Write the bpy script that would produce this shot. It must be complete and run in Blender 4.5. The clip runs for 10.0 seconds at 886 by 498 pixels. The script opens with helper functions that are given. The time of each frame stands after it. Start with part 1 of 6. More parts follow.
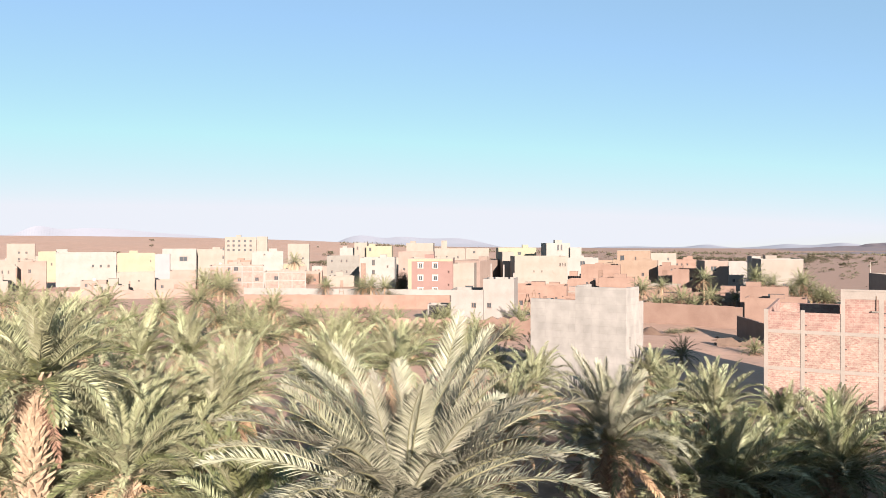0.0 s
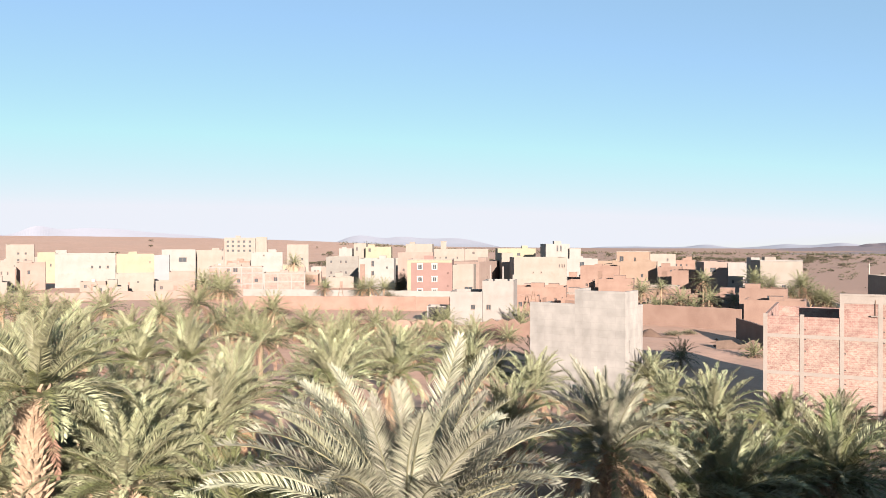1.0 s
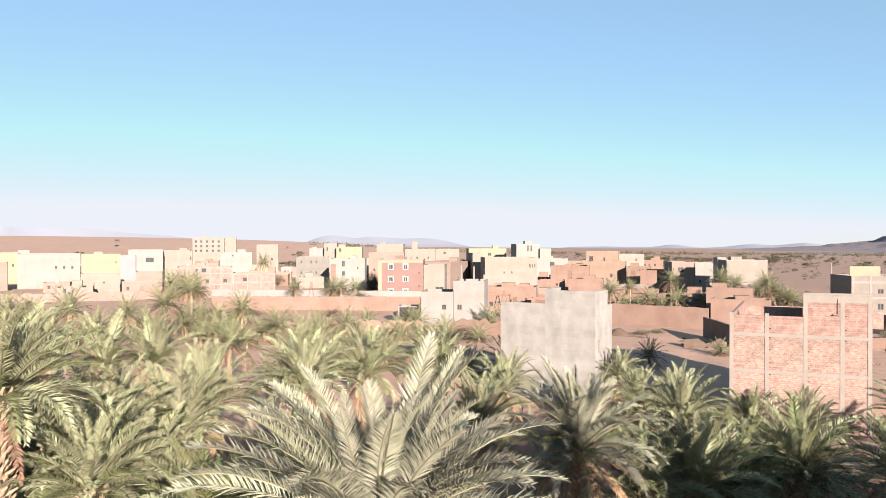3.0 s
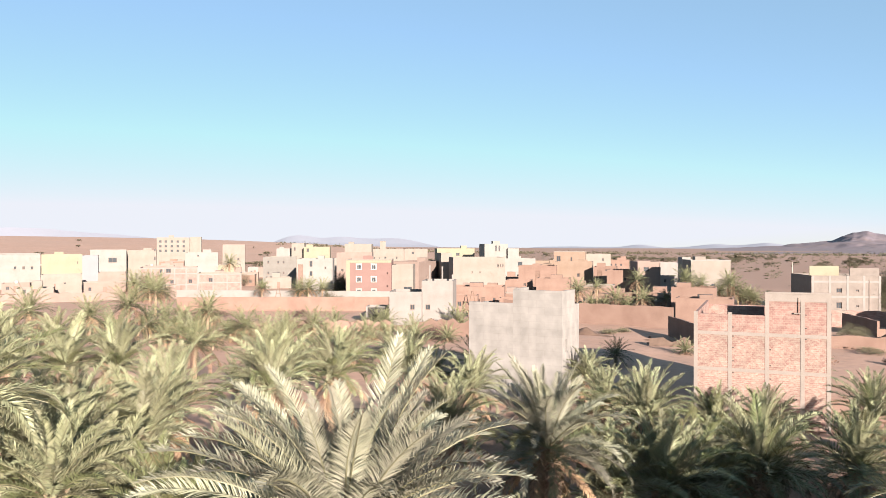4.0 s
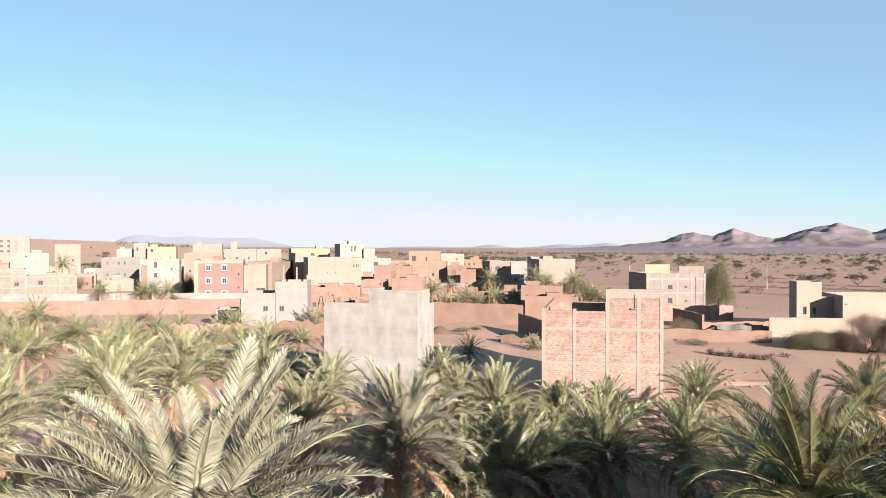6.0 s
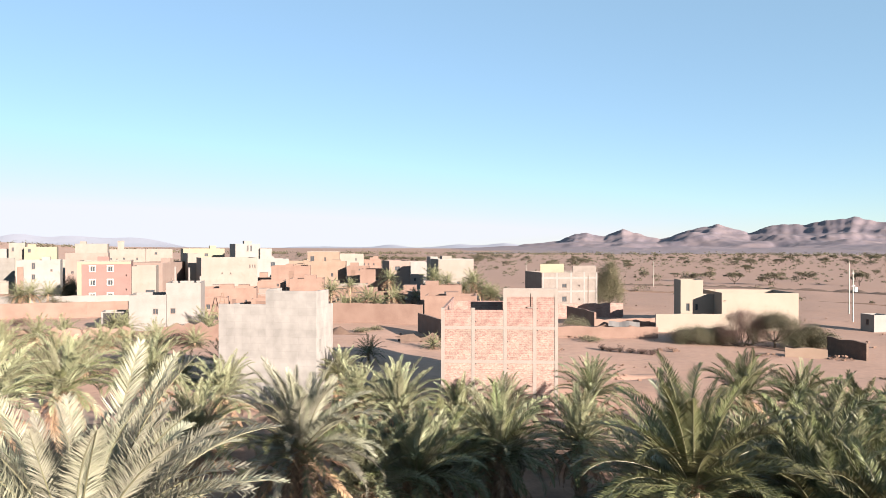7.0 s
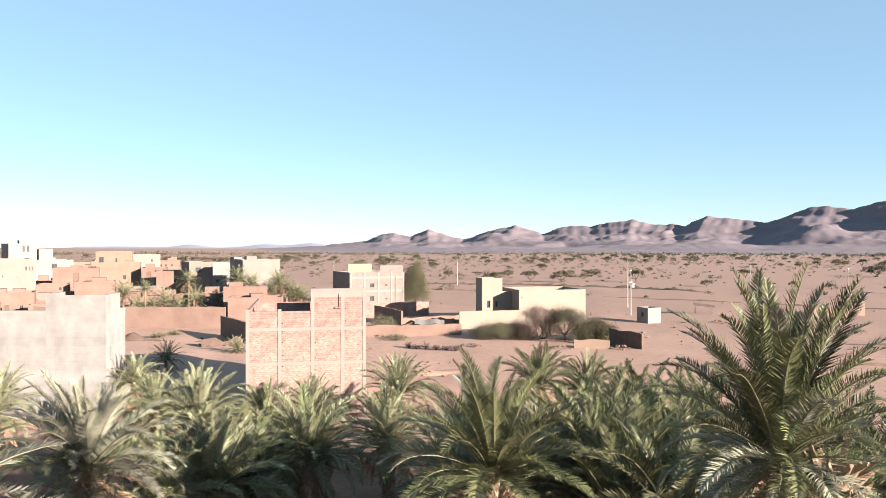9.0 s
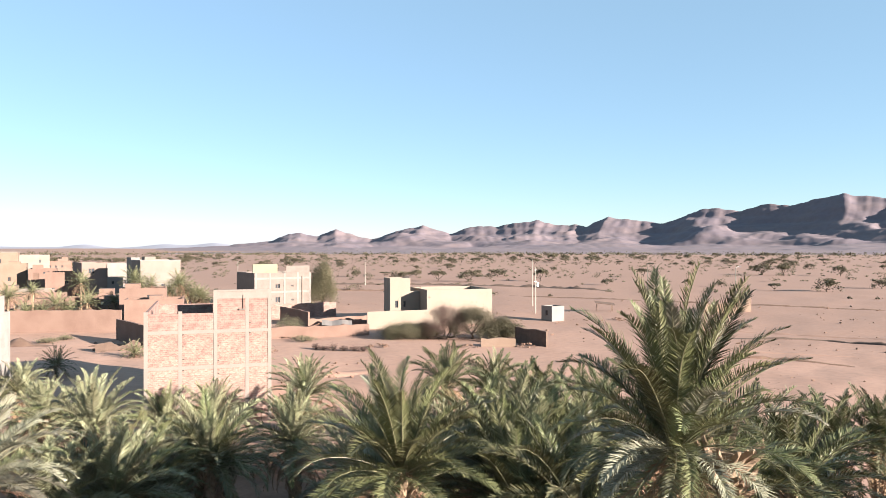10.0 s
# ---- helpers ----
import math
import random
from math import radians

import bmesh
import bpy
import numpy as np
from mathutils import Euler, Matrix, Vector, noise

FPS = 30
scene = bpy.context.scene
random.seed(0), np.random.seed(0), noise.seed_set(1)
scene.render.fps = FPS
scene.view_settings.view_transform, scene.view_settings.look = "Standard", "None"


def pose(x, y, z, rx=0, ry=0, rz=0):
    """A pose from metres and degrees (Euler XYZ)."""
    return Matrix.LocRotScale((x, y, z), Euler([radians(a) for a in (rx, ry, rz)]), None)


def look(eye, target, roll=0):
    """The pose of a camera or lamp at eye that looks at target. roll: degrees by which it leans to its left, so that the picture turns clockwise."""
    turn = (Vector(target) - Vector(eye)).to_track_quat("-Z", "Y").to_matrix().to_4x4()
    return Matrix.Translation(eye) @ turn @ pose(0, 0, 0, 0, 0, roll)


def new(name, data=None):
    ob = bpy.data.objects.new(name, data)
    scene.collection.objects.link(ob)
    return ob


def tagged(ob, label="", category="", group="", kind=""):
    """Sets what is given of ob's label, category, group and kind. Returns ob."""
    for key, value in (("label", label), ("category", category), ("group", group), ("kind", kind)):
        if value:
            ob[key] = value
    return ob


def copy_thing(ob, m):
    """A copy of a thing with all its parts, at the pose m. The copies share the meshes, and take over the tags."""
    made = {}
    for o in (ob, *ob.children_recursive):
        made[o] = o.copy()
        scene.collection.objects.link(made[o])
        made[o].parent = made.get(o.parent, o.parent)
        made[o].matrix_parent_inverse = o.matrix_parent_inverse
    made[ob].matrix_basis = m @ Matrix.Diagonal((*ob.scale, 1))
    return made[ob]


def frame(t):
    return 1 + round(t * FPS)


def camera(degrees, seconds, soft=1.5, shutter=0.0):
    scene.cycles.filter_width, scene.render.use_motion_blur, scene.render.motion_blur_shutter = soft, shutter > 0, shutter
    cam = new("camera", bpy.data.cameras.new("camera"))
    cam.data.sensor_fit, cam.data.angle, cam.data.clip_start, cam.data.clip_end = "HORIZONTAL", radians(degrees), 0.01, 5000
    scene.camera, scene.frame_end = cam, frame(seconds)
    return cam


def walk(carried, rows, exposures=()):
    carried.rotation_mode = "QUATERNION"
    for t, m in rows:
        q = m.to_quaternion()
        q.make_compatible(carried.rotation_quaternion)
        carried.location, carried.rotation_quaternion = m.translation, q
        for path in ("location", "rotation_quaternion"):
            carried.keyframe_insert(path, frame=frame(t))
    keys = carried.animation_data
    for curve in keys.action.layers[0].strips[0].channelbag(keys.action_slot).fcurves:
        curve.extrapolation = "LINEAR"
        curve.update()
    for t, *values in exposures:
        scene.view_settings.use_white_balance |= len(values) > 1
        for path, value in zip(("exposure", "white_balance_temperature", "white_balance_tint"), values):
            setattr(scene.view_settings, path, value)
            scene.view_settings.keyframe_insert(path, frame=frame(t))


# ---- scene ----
cam = camera(61.35, 10.0, soft=0.8)
PATH = [
    (0.0, pose(0, 0, 13.28, 89.76, 0, 0.05)),
    (0.5, pose(0, 0, 13.50, 89.76, 0, 0.03)),
    (1.0, pose(0, 0, 13.60, 89.76, 0, 0.0)),
    (1.5, pose(0, 0, 13.60, 89.76, 0, -0.08)),
    (2.0, pose(0, 0, 13.60, 89.76, 0, -0.55)),
    (2.5, pose(0, 0, 13.60, 89.76, 0, -1.34)),
    (4.0, pose(0, 0, 13.60, 89.76, 0, -4.65)),
    (4.5, pose(0, 0, 13.60, 89.76, 0, -6.53)),
    (5.0, pose(0, 0, 13.60, 89.76, 0, -9.06)),
    (5.5, pose(0, 0, 13.60, 89.76, 0, -12.12)),
    (7.0, pose(0, 0, 13.60, 89.76, 0, -23.37)),
    (7.5, pose(0, 0, 13.60, 89.76, 0, -27.04)),
    (8.0, pose(0, 0, 13.60, 89.76, 0, -30.70)),
    (8.5, pose(0, 0, 13.60, 89.76, 0, -34.37)),
    (9.0, pose(0, 0, 13.60, 89.76, 0, -38.03)),
    (9.5, pose(0, 0, 13.60, 89.76, 0, -41.65)),
    (10.0, pose(0, 0, 13.60, 89.76, 0, -45.08)),
]
walk(cam, PATH, exposures=((0.0, 1.99, 6550, 14), (5.0, 1.99, 6550, 14), (10.0, 2.25, 6550, 14)))

# ---- light: a low clear sun from behind and to the right, and its sky ----
SUN_AZ, SUN_EL = 165.0, 14.6     # clockwise from +y
world = bpy.data.worlds.new("sky")
scene.world = world
world.use_nodes = True
wt = world.node_tree
sky = wt.nodes.new("ShaderNodeTexSky")
sky.sky_type = 'NISHITA'
sky.sun_disc = False
sky.sun_elevation = radians(SUN_EL)
sky.sun_rotation = radians(SUN_AZ)
sky.altitude = 1200
sky.air_density = 1.0
sky.dust_density = 0.1
sky.ozone_density = 3.0
veil = wt.nodes.new("ShaderNodeMix")     # the even brightness of light scattered many times
veil.data_type = 'RGBA'
veil.inputs["Factor"].default_value = 0.42
veil.inputs["B"].default_value = (2.5, 4.02, 4.76, 1)
wt.links.new(sky.outputs[0], veil.inputs["A"])
haze = wt.nodes.new("ShaderNodeVectorMath")     # dust keeps the horizon from growing brighter than this
haze.operation = 'MINIMUM'
haze.inputs[1].default_value = (4.55, 4.85, 5.2)
wt.links.new(veil.outputs["Result"], haze.inputs[0])
wt.links.new(haze.outputs[0], wt.nodes["Background"].inputs[0])
wt.nodes["Background"].inputs[1].default_value = 0.046
sun = new("sun", bpy.data.lights.new("sun", 'SUN'))
sun.data.energy = 5.0
sun.data.angle = radians(0.5)
sun.data.color = (1.0, 0.91, 0.80)
_a, _e = radians(SUN_AZ), radians(SUN_EL)
sun.matrix_world = look((60 * math.sin(_a), 60 * math.cos(_a), 40), (60 * math.sin(_a) - math.sin(_a) * math.cos(_e), 60 * math.cos(_a) - math.cos(_a) * math.cos(_e), 40 - math.sin(_e)))


# ---- materials ----
def material(name, colour, rough=0.85, vary=0.25, scale=0.6, fine=12.0, bump=0.15, second=None, metal=0.0, rand=0.0, spec=0.3, island=False):
    """A surface with stains at one scale and grain at a finer one; second: the colour of its stains."""
    m = bpy.data.materials.new(name)
    m.use_nodes = True
    nt = m.node_tree
    N, L = nt.nodes, nt.links
    b = N["Principled BSDF"]
    b.inputs["Roughness"].default_value = rough
    b.inputs["Metallic"].default_value = metal
    b.inputs["Specular IOR Level"].default_value = spec
    tc = N.new("ShaderNodeTexCoord")
    n1 = N.new("ShaderNodeTexNoise")
    n1.inputs["Scale"].default_value = scale
    n1.inputs["Detail"].default_value = 6
    n1.inputs["Roughness"].default_value = 0.6
    n2 = N.new("ShaderNodeTexNoise")
    n2.inputs["Scale"].default_value = fine
    n2.inputs["Detail"].default_value = 4
    for n in (n1, n2):
        L.new(tc.outputs["Object"], n.inputs["Vector"])
    ramp = N.new("ShaderNodeMapRange")
    ramp.inputs["From Min"].default_value = 0.35
    ramp.inputs["From Max"].default_value = 0.68
    L.new(n1.outputs["Fac"], ramp.inputs["Value"])
    mix = N.new("ShaderNodeMix")
    mix.data_type = 'RGBA'
    c2 = second or tuple(c * (1 - vary) for c in colour)
    mix.inputs["A"].default_value = (*colour, 1)
    mix.inputs["B"].default_value = (*c2, 1)
    L.new(ramp.outputs["Result"], mix.inputs["Factor"])
    hsv = N.new("ShaderNodeHueSaturation")
    L.new(mix.outputs["Result"], hsv.inputs["Color"])
    val = N.new("ShaderNodeMapRange")
    val.inputs["From Min"].default_value, val.inputs["From Max"].default_value = 0.3, 0.7
    val.inputs["To Min"].default_value, val.inputs["To Max"].default_value = 1 - vary * 0.3, 1 + vary * 0.3
    L.new(n2.outputs["Fac"], val.inputs["Value"])
    last = val.outputs["Result"]
    if rand:
        src = N.new("ShaderNodeNewGeometry").outputs["Random Per Island"] if island else N.new("ShaderNodeObjectInfo").outputs["Random"]
        mr = N.new("ShaderNodeMapRange")
        mr.inputs["To Min"].default_value, mr.inputs["To Max"].default_value = 1 - rand, 1 + rand
        L.new(src, mr.inputs["Value"])
        mul = N.new("ShaderNodeMath")
        mul.operation = 'MULTIPLY'
        L.new(last, mul.inputs[0])
        L.new(mr.outputs["Result"], mul.inputs[1])
        last = mul.outputs[0]
        hr = N.new("ShaderNodeMapRange")
        hr.inputs["To Min"].default_value, hr.inputs["To Max"].default_value = 0.5 - rand * 0.06, 0.5 + rand * 0.06
        L.new(src, hr.inputs["Value"])
        L.new(hr.outputs["Result"], hsv.inputs["Hue"])
    L.new(last, hsv.inputs["Value"])
    L.new(hsv.outputs["Color"], b.inputs["Base Color"])
    if bump:
        bp = N.new("ShaderNodeBump")
        bp.inputs["Strength"].default_value = bump
        bp.inputs["Distance"].default_value = 0.05
        L.new(n2.outputs["Fac"], bp.inputs["Height"])
        L.new(bp.outputs["Normal"], b.inputs["Normal"])
    return m


def brick_material(name, reds, mortar, bw, bh, joint=0.025, blotch=0.5, grain=0.2, patch=6.5):
    """Hollow red bricks laid in smeared mortar."""
    m = material(name, reds[0], 0.9, grain, 0.5, 9.0, grain)
    nt = m.node_tree
    N, L = nt.nodes, nt.links
    tc = N.new("ShaderNodeTexCoord")
    sep = N.new("ShaderNodeSeparateXYZ")
    L.new(tc.outputs["Object"], sep.inputs[0])
    add = N.new("ShaderNodeMath")
    add.operation = 'ADD'
    L.new(sep.outputs["X"], add.inputs[0])
    L.new(sep.outputs["Y"], add.inputs[1])
    com = N.new("ShaderNodeCombineXYZ")
    L.new(add.outputs[0], com.inputs["X"])
    L.new(sep.outputs["Z"], com.inputs["Y"])
    br = N.new("ShaderNodeTexBrick")
    L.new(com.outputs[0], br.inputs["Vector"])
    br.inputs["Color1"].default_value = (*reds[0], 1)
    br.inputs["Color2"].default_value = (*reds[1], 1)
    br.inputs["Mortar"].default_value = (*mortar, 1)
    br.inputs["Scale"].default_value = 1
    br.inputs["Mortar Size"].default_value = joint
    br.inputs["Mortar Smooth"].default_value = 0.3
    br.inputs["Brick Width"].default_value = bw
    br.inputs["Row Height"].default_value = bh
    nz = N.new("ShaderNodeTexNoise")
    nz.inputs["Scale"].default_value = patch
    nz.inputs["Detail"].default_value = 5
    nz.inputs["Roughness"].default_value = 0.7
    sq = N.new("ShaderNodeMapping")
    sq.inputs["Scale"].default_value = (0.5, 0.5, 1.3)
    L.new(tc.outputs["Object"], sq.inputs["Vector"])
    L.new(sq.outputs["Vector"], nz.inputs["Vector"])
    mr = N.new("ShaderNodeMapRange")
    mr.inputs["From Min"].default_value, mr.inputs["From Max"].default_value = 0.44, 0.60
    mr.inputs["To Max"].default_value = blotch
    L.new(nz.outputs["Fac"], mr.inputs["Value"])
    mx = N.new("ShaderNodeMix")
    mx.data_type = 'RGBA'
    L.new(mr.outputs["Result"], mx.inputs["Factor"])
    L.new(br.outputs["Color"], mx.inputs["A"])
    mx.inputs["B"].default_value = (*mortar, 1)
    hsv = next(n for n in N if n.bl_idname == "ShaderNodeHueSaturation")
    st = N.new("ShaderNodeTexNoise")
    st.inputs["Scale"].default_value = 0.7
    st.inputs["Detail"].default_value = 4
    L.new(tc.outputs["Object"], st.inputs["Vector"])
    sr = N.new("ShaderNodeMapRange")
    sr.inputs["From Min"].default_value, sr.inputs["From Max"].default_value = 0.35, 0.65
    sr.inputs["To Min"].default_value, sr.inputs["To Max"].default_value = 0.82, 1.12
    L.new(st.outputs["Fac"], sr.inputs["Value"])
    sm = N.new("ShaderNodeVectorMath")
    sm.operation = 'SCALE'
    L.new(mx.outputs["Result"], sm.inputs[0])
    L.new(sr.outputs["Result"], sm.inputs["Scale"])
    L.new(sm.outputs[0], hsv.inputs["Color"])
    return m


EARTH = material("red_earth", (0.365, 0.230, 0.172), 0.95, 0.24, 0.09, 1.1, 0.35, (0.300, 0.182, 0.132))
# reddish soil, coloured darker than open earth for the shade under palms
GROVE = material("shade_darkened_grove_soil", (0.210, 0.124, 0.086), 0.95, 0.3, 0.5, 5, 0.5, (0.115, 0.070, 0.050))
ADOBE = material("adobe_plaster", (0.178, 0.116, 0.091), 0.95, 0.2, 0.35, 7, 0.25, (0.142, 0.088, 0.068))
ADOBE2 = material("ochre_adobe", (0.185, 0.132, 0.100), 0.95, 0.2, 0.35, 7, 0.25, (0.159, 0.110, 0.080))
CREAM = material("cream_render", (0.180, 0.155, 0.133), 0.9, 0.14, 0.3, 6, 0.1, (0.154, 0.130, 0.109))
WHITE = material("white_render", (0.186, 0.173, 0.160), 0.9, 0.1, 0.3, 6, 0.1, (0.162, 0.147, 0.132))
YELLOW = material("yellow_render", (0.194, 0.174, 0.124), 0.9, 0.1, 0.3, 6, 0.1, (0.176, 0.155, 0.108))
LAVENDER = material("lavender_render", (0.178, 0.165, 0.169), 0.9, 0.1, 0.3, 6, 0.1)
PINK = material("pink_render", (0.185, 0.138, 0.117), 0.9, 0.15, 0.3, 6, 0.1, (0.159, 0.112, 0.093))
REDWALL = material("terracotta_paint", (0.152, 0.092, 0.080), 0.85, 0.14, 0.3, 6, 0.08, (0.135, 0.080, 0.069))
GREY = material("grey_cement_render", (0.141, 0.129, 0.115), 0.92, 0.16, 0.45, 5, 0.2, (0.122, 0.110, 0.098))
CONCRETE = material("bare_concrete", (0.178, 0.152, 0.133), 0.92, 0.2, 0.8, 9, 0.2, (0.154, 0.130, 0.112))
BIGCREAM = material("warm_cream_render", (0.224, 0.183, 0.147), 0.9, 0.10, 0.3, 6, 0.08, (0.202, 0.163, 0.129))
BRICK = brick_material("hollow_red_brick", ((0.165, 0.084, 0.071), (0.192, 0.122, 0.101)), (0.238, 0.188, 0.152), 0.28, 0.15, 0.008, 0.9, 0.25, 6.0)
BRICK_B = brick_material("plain_red_brick", ((0.165, 0.088, 0.074), (0.192, 0.112, 0.094)), (0.235, 0.172, 0.142), 0.30, 0.17, 0.008, 0.75, 0.22, 3.2)
INFILL = material("rough_cement_infill", (0.158, 0.133, 0.116), 0.95, 0.25, 0.7, 8, 0.25, (0.128, 0.106, 0.092))
VBRICK = brick_material("smooth_pink_brick", ((0.172, 0.108, 0.093), (0.190, 0.126, 0.108)), (0.205, 0.150, 0.128), 0.30, 0.17, 0.008, 0.35, 0.15, 2.0)
PALECON = material("pale_cement", (0.186, 0.166, 0.152), 0.92, 0.18, 0.5, 6, 0.15, (0.156, 0.138, 0.125))
GREYBLOCK = brick_material("rendered_grey_blocks", ((0.200, 0.183, 0.168), (0.213, 0.195, 0.178)), (0.192, 0.175, 0.160), 1.5, 0.62, 0.03, 0.35, 0.05, 1.2)
FRAMECON = material("cast_concrete_frame", (0.200, 0.170, 0.148), 0.92, 0.2, 0.8, 9, 0.2, (0.175, 0.147, 0.127))
# near-black that paints the unlit inside of open fronts and holes
DARK = material("dark_opening", (0.030, 0.026, 0.024), 0.7, 0.2, 2, 10, 0)
GLASS = material("dark_window_glass", (0.040, 0.045, 0.050), 0.12, 0.1, 1, 5, 0, spec=0.6)
FRAME = material("pale_window_frame", (0.332, 0.313, 0.276), 0.6, 0.1, 2, 10, 0)
METAL = material("galvanised_metal", (0.550, 0.550, 0.550), 0.45, 0.15, 2, 20, 0.05, metal=0.7)
PALEPOST = material("pale_concrete_post", (0.313, 0.286, 0.249), 0.85, 0.15, 1.5, 12, 0.1)
WOOD = material("weathered_wood", (0.148, 0.096, 0.067), 0.85, 0.3, 2, 14, 0.2)
DOORM = material("painted_metal_door", (0.133, 0.081, 0.059), 0.55, 0.2, 1.5, 9, 0.05)
# leaflets in one dark and two sunlit tones; light is put into the colour
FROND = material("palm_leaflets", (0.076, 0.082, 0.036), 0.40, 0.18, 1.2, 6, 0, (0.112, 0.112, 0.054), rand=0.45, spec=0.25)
FROND_SUN = material("sunlit_tone_palm_leaflets", (0.162, 0.165, 0.090), 0.45, 0.18, 1.2, 6, 0, (0.212, 0.206, 0.130), rand=0.35, spec=0.25)
FROND_PALE = material("pale_lit_palm_leaflets", (0.166, 0.162, 0.112), 0.45, 0.18, 1.2, 6, 0, (0.220, 0.208, 0.158), rand=0.35, spec=0.25)
DRYFROND = material("dry_palm_leaflets", (0.235, 0.148, 0.092), 0.75, 0.25, 1.5, 8, 0, (0.170, 0.102, 0.062), rand=0.3)
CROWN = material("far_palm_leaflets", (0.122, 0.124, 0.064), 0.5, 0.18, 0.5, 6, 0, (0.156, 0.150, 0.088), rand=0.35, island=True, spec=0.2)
# leaflets darkened to carry the shade among the palms on the right
CROWN_DEEP = material("shade_dark_palm_leaflets", (0.052, 0.057, 0.026), 0.5, 0.18, 0.5, 6, 0, (0.074, 0.075, 0.038), rand=0.35, island=True, spec=0.2)
# darker copy for lower fronds, the crown's own shade put into colour
CROWN_LOW = material("far_palm_shaded_leaflets", (0.052, 0.052, 0.027), 0.5, 0.18, 0.5, 6, 0, (0.073, 0.069, 0.038), rand=0.35, island=True, spec=0.2)
RACHIS = material("palm_frond_stem", (0.141, 0.132, 0.075), 0.5, 0.2, 3, 15, 0)
BARK = material("palm_trunk_boots", (0.262, 0.190, 0.130), 0.95, 0.35, 4, 22, 0.5, (0.175, 0.122, 0.080))
ACACIA = material("acacia_leaves", (0.072, 0.065, 0.038), 0.7, 0.2, 1, 6, 0, (0.094, 0.081, 0.050), rand=0.22, island=True)
BUSH = material("grey_green_bush_leaves", (0.112, 0.104, 0.060), 0.7, 0.2, 1, 6, 0, (0.136, 0.116, 0.072), rand=0.22, island=True)
PURPLE = material("dry_purplish_twigs", (0.080, 0.047, 0.040), 0.8, 0.2, 1, 6, 0, (0.104, 0.066, 0.052), rand=0.22, island=True)
TREEBARK = material("acacia_bark", (0.061, 0.044, 0.033), 0.9, 0.3, 3, 18, 0.3)
# rock lightened and tinted violet, standing in for haze over its shaded flanks
MOUNTAIN = material("barren_mountain_rock", (0.158, 0.122, 0.124), 0.95, 0.25, 0.012, 0.07, 0.40, (0.132, 0.109, 0.126))
# distance haze is put into the pale blue of these hills
FARBLUE = material("haze_tinted_far_hills", (0.250, 0.253, 0.290), 0.95, 0.06, 0.004, 0.05, 0.1)
DARKSTONE = material("dark_rubble", (0.084, 0.057, 0.044), 0.95, 0.3, 1.2, 6, 0.3, (0.118, 0.080, 0.061))
STONE = material("rubble_stone", (0.169, 0.106, 0.075), 0.95, 0.3, 1.2, 6, 0.3, (0.127, 0.075, 0.055))


def mottle(m, colour, scale, lo, hi):
    """Wide patches of another colour over a surface."""
    nt = m.node_tree
    N, L = nt.nodes, nt.links
    hsv = next(n for n in N if n.bl_idname == "ShaderNodeHueSaturation")
    before = hsv.inputs["Color"].links[0].from_socket
    tc = next(n for n in N if n.bl_idname == "ShaderNodeTexCoord")
    nz = N.new("ShaderNodeTexNoise")
    nz.inputs["Scale"].default_value = scale
    nz.inputs["Detail"].default_value = 8
    nz.inputs["Roughness"].default_value = 0.65
    L.new(tc.outputs["Object"], nz.inputs["Vector"])
    mr = N.new("ShaderNodeMapRange")
    mr.inputs["From Min"].default_value, mr.inputs["From Max"].default_value = lo, hi
    mr.inputs["To Max"].default_value = 0.85
    L.new(nz.outputs["Fac"], mr.inputs["Value"])
    mx = N.new("ShaderNodeMix")
    mx.data_type = 'RGBA'
    L.new(mr.outputs["Result"], mx.inputs["Factor"])
    L.new(before, mx.inputs["A"])
    mx.inputs["B"].default_value = (*colour, 1)
    L.new(mx.outputs["Result"], hsv.inputs["Color"])


mottle(EARTH, (0.300, 0.190, 0.140), 0.022, 0.50, 0.70)     # darker gravel
mottle(EARTH, (0.225, 0.150, 0.110), 0.35, 0.56, 0.70)      # small pebbly spots
mottle(EARTH, (0.310, 0.205, 0.155), 0.0065, 0.50, 0.68)    # broad belts of dark gravel on the plain
mottle(EARTH, (0.225, 0.145, 0.106), 1.5, 0.58, 0.70)       # grit


def gravel_plain(m, colour, x0, x1):
    """Darker gravel on the plain east of the village, with a ragged edge between x0 and x1."""
    nt = m.node_tree
    N, L = nt.nodes, nt.links
    hsv = next(n for n in N if n.bl_idname == "ShaderNodeHueSaturation")
    before = hsv.inputs["Color"].links[0].from_socket
    tc = next(n for n in N if n.bl_idname == "ShaderNodeTexCoord")
    sep = N.new("ShaderNodeSeparateXYZ")
    L.new(tc.outputs["Object"], sep.inputs[0])
    nz = N.new("ShaderNodeTexNoise")
    nz.inputs["Scale"].default_value = 0.03
    nz.inputs["Detail"].default_value = 8
    nz.inputs["Roughness"].default_value = 0.7
    L.new(tc.outputs["Object"], nz.inputs["Vector"])
    add = N.new("ShaderNodeMath")
    add.operation = 'MULTIPLY_ADD'
    add.inputs[1].default_value = 130
    L.new(nz.outputs["Fac"], add.inputs[0])
    L.new(sep.outputs["X"], add.inputs[2])
    mr = N.new("ShaderNodeMapRange")
    mr.inputs["From Min"].default_value, mr.inputs["From Max"].default_value = x0 + 65, x1 + 65
    mr.inputs["To Max"].default_value = 0.9
    L.new(add.outputs[0], mr.inputs["Value"])
    mx = N.new("ShaderNodeMix")
    mx.data_type = 'RGBA'
    L.new(mr.outputs["Result"], mx.inputs["Factor"])
    L.new(before, mx.inputs["A"])
    mx.inputs["B"].default_value = (*colour, 1)
    L.new(mx.outputs["Result"], hsv.inputs["Color"])


gravel_plain(EARTH, (0.226, 0.140, 0.104), 35, 135)
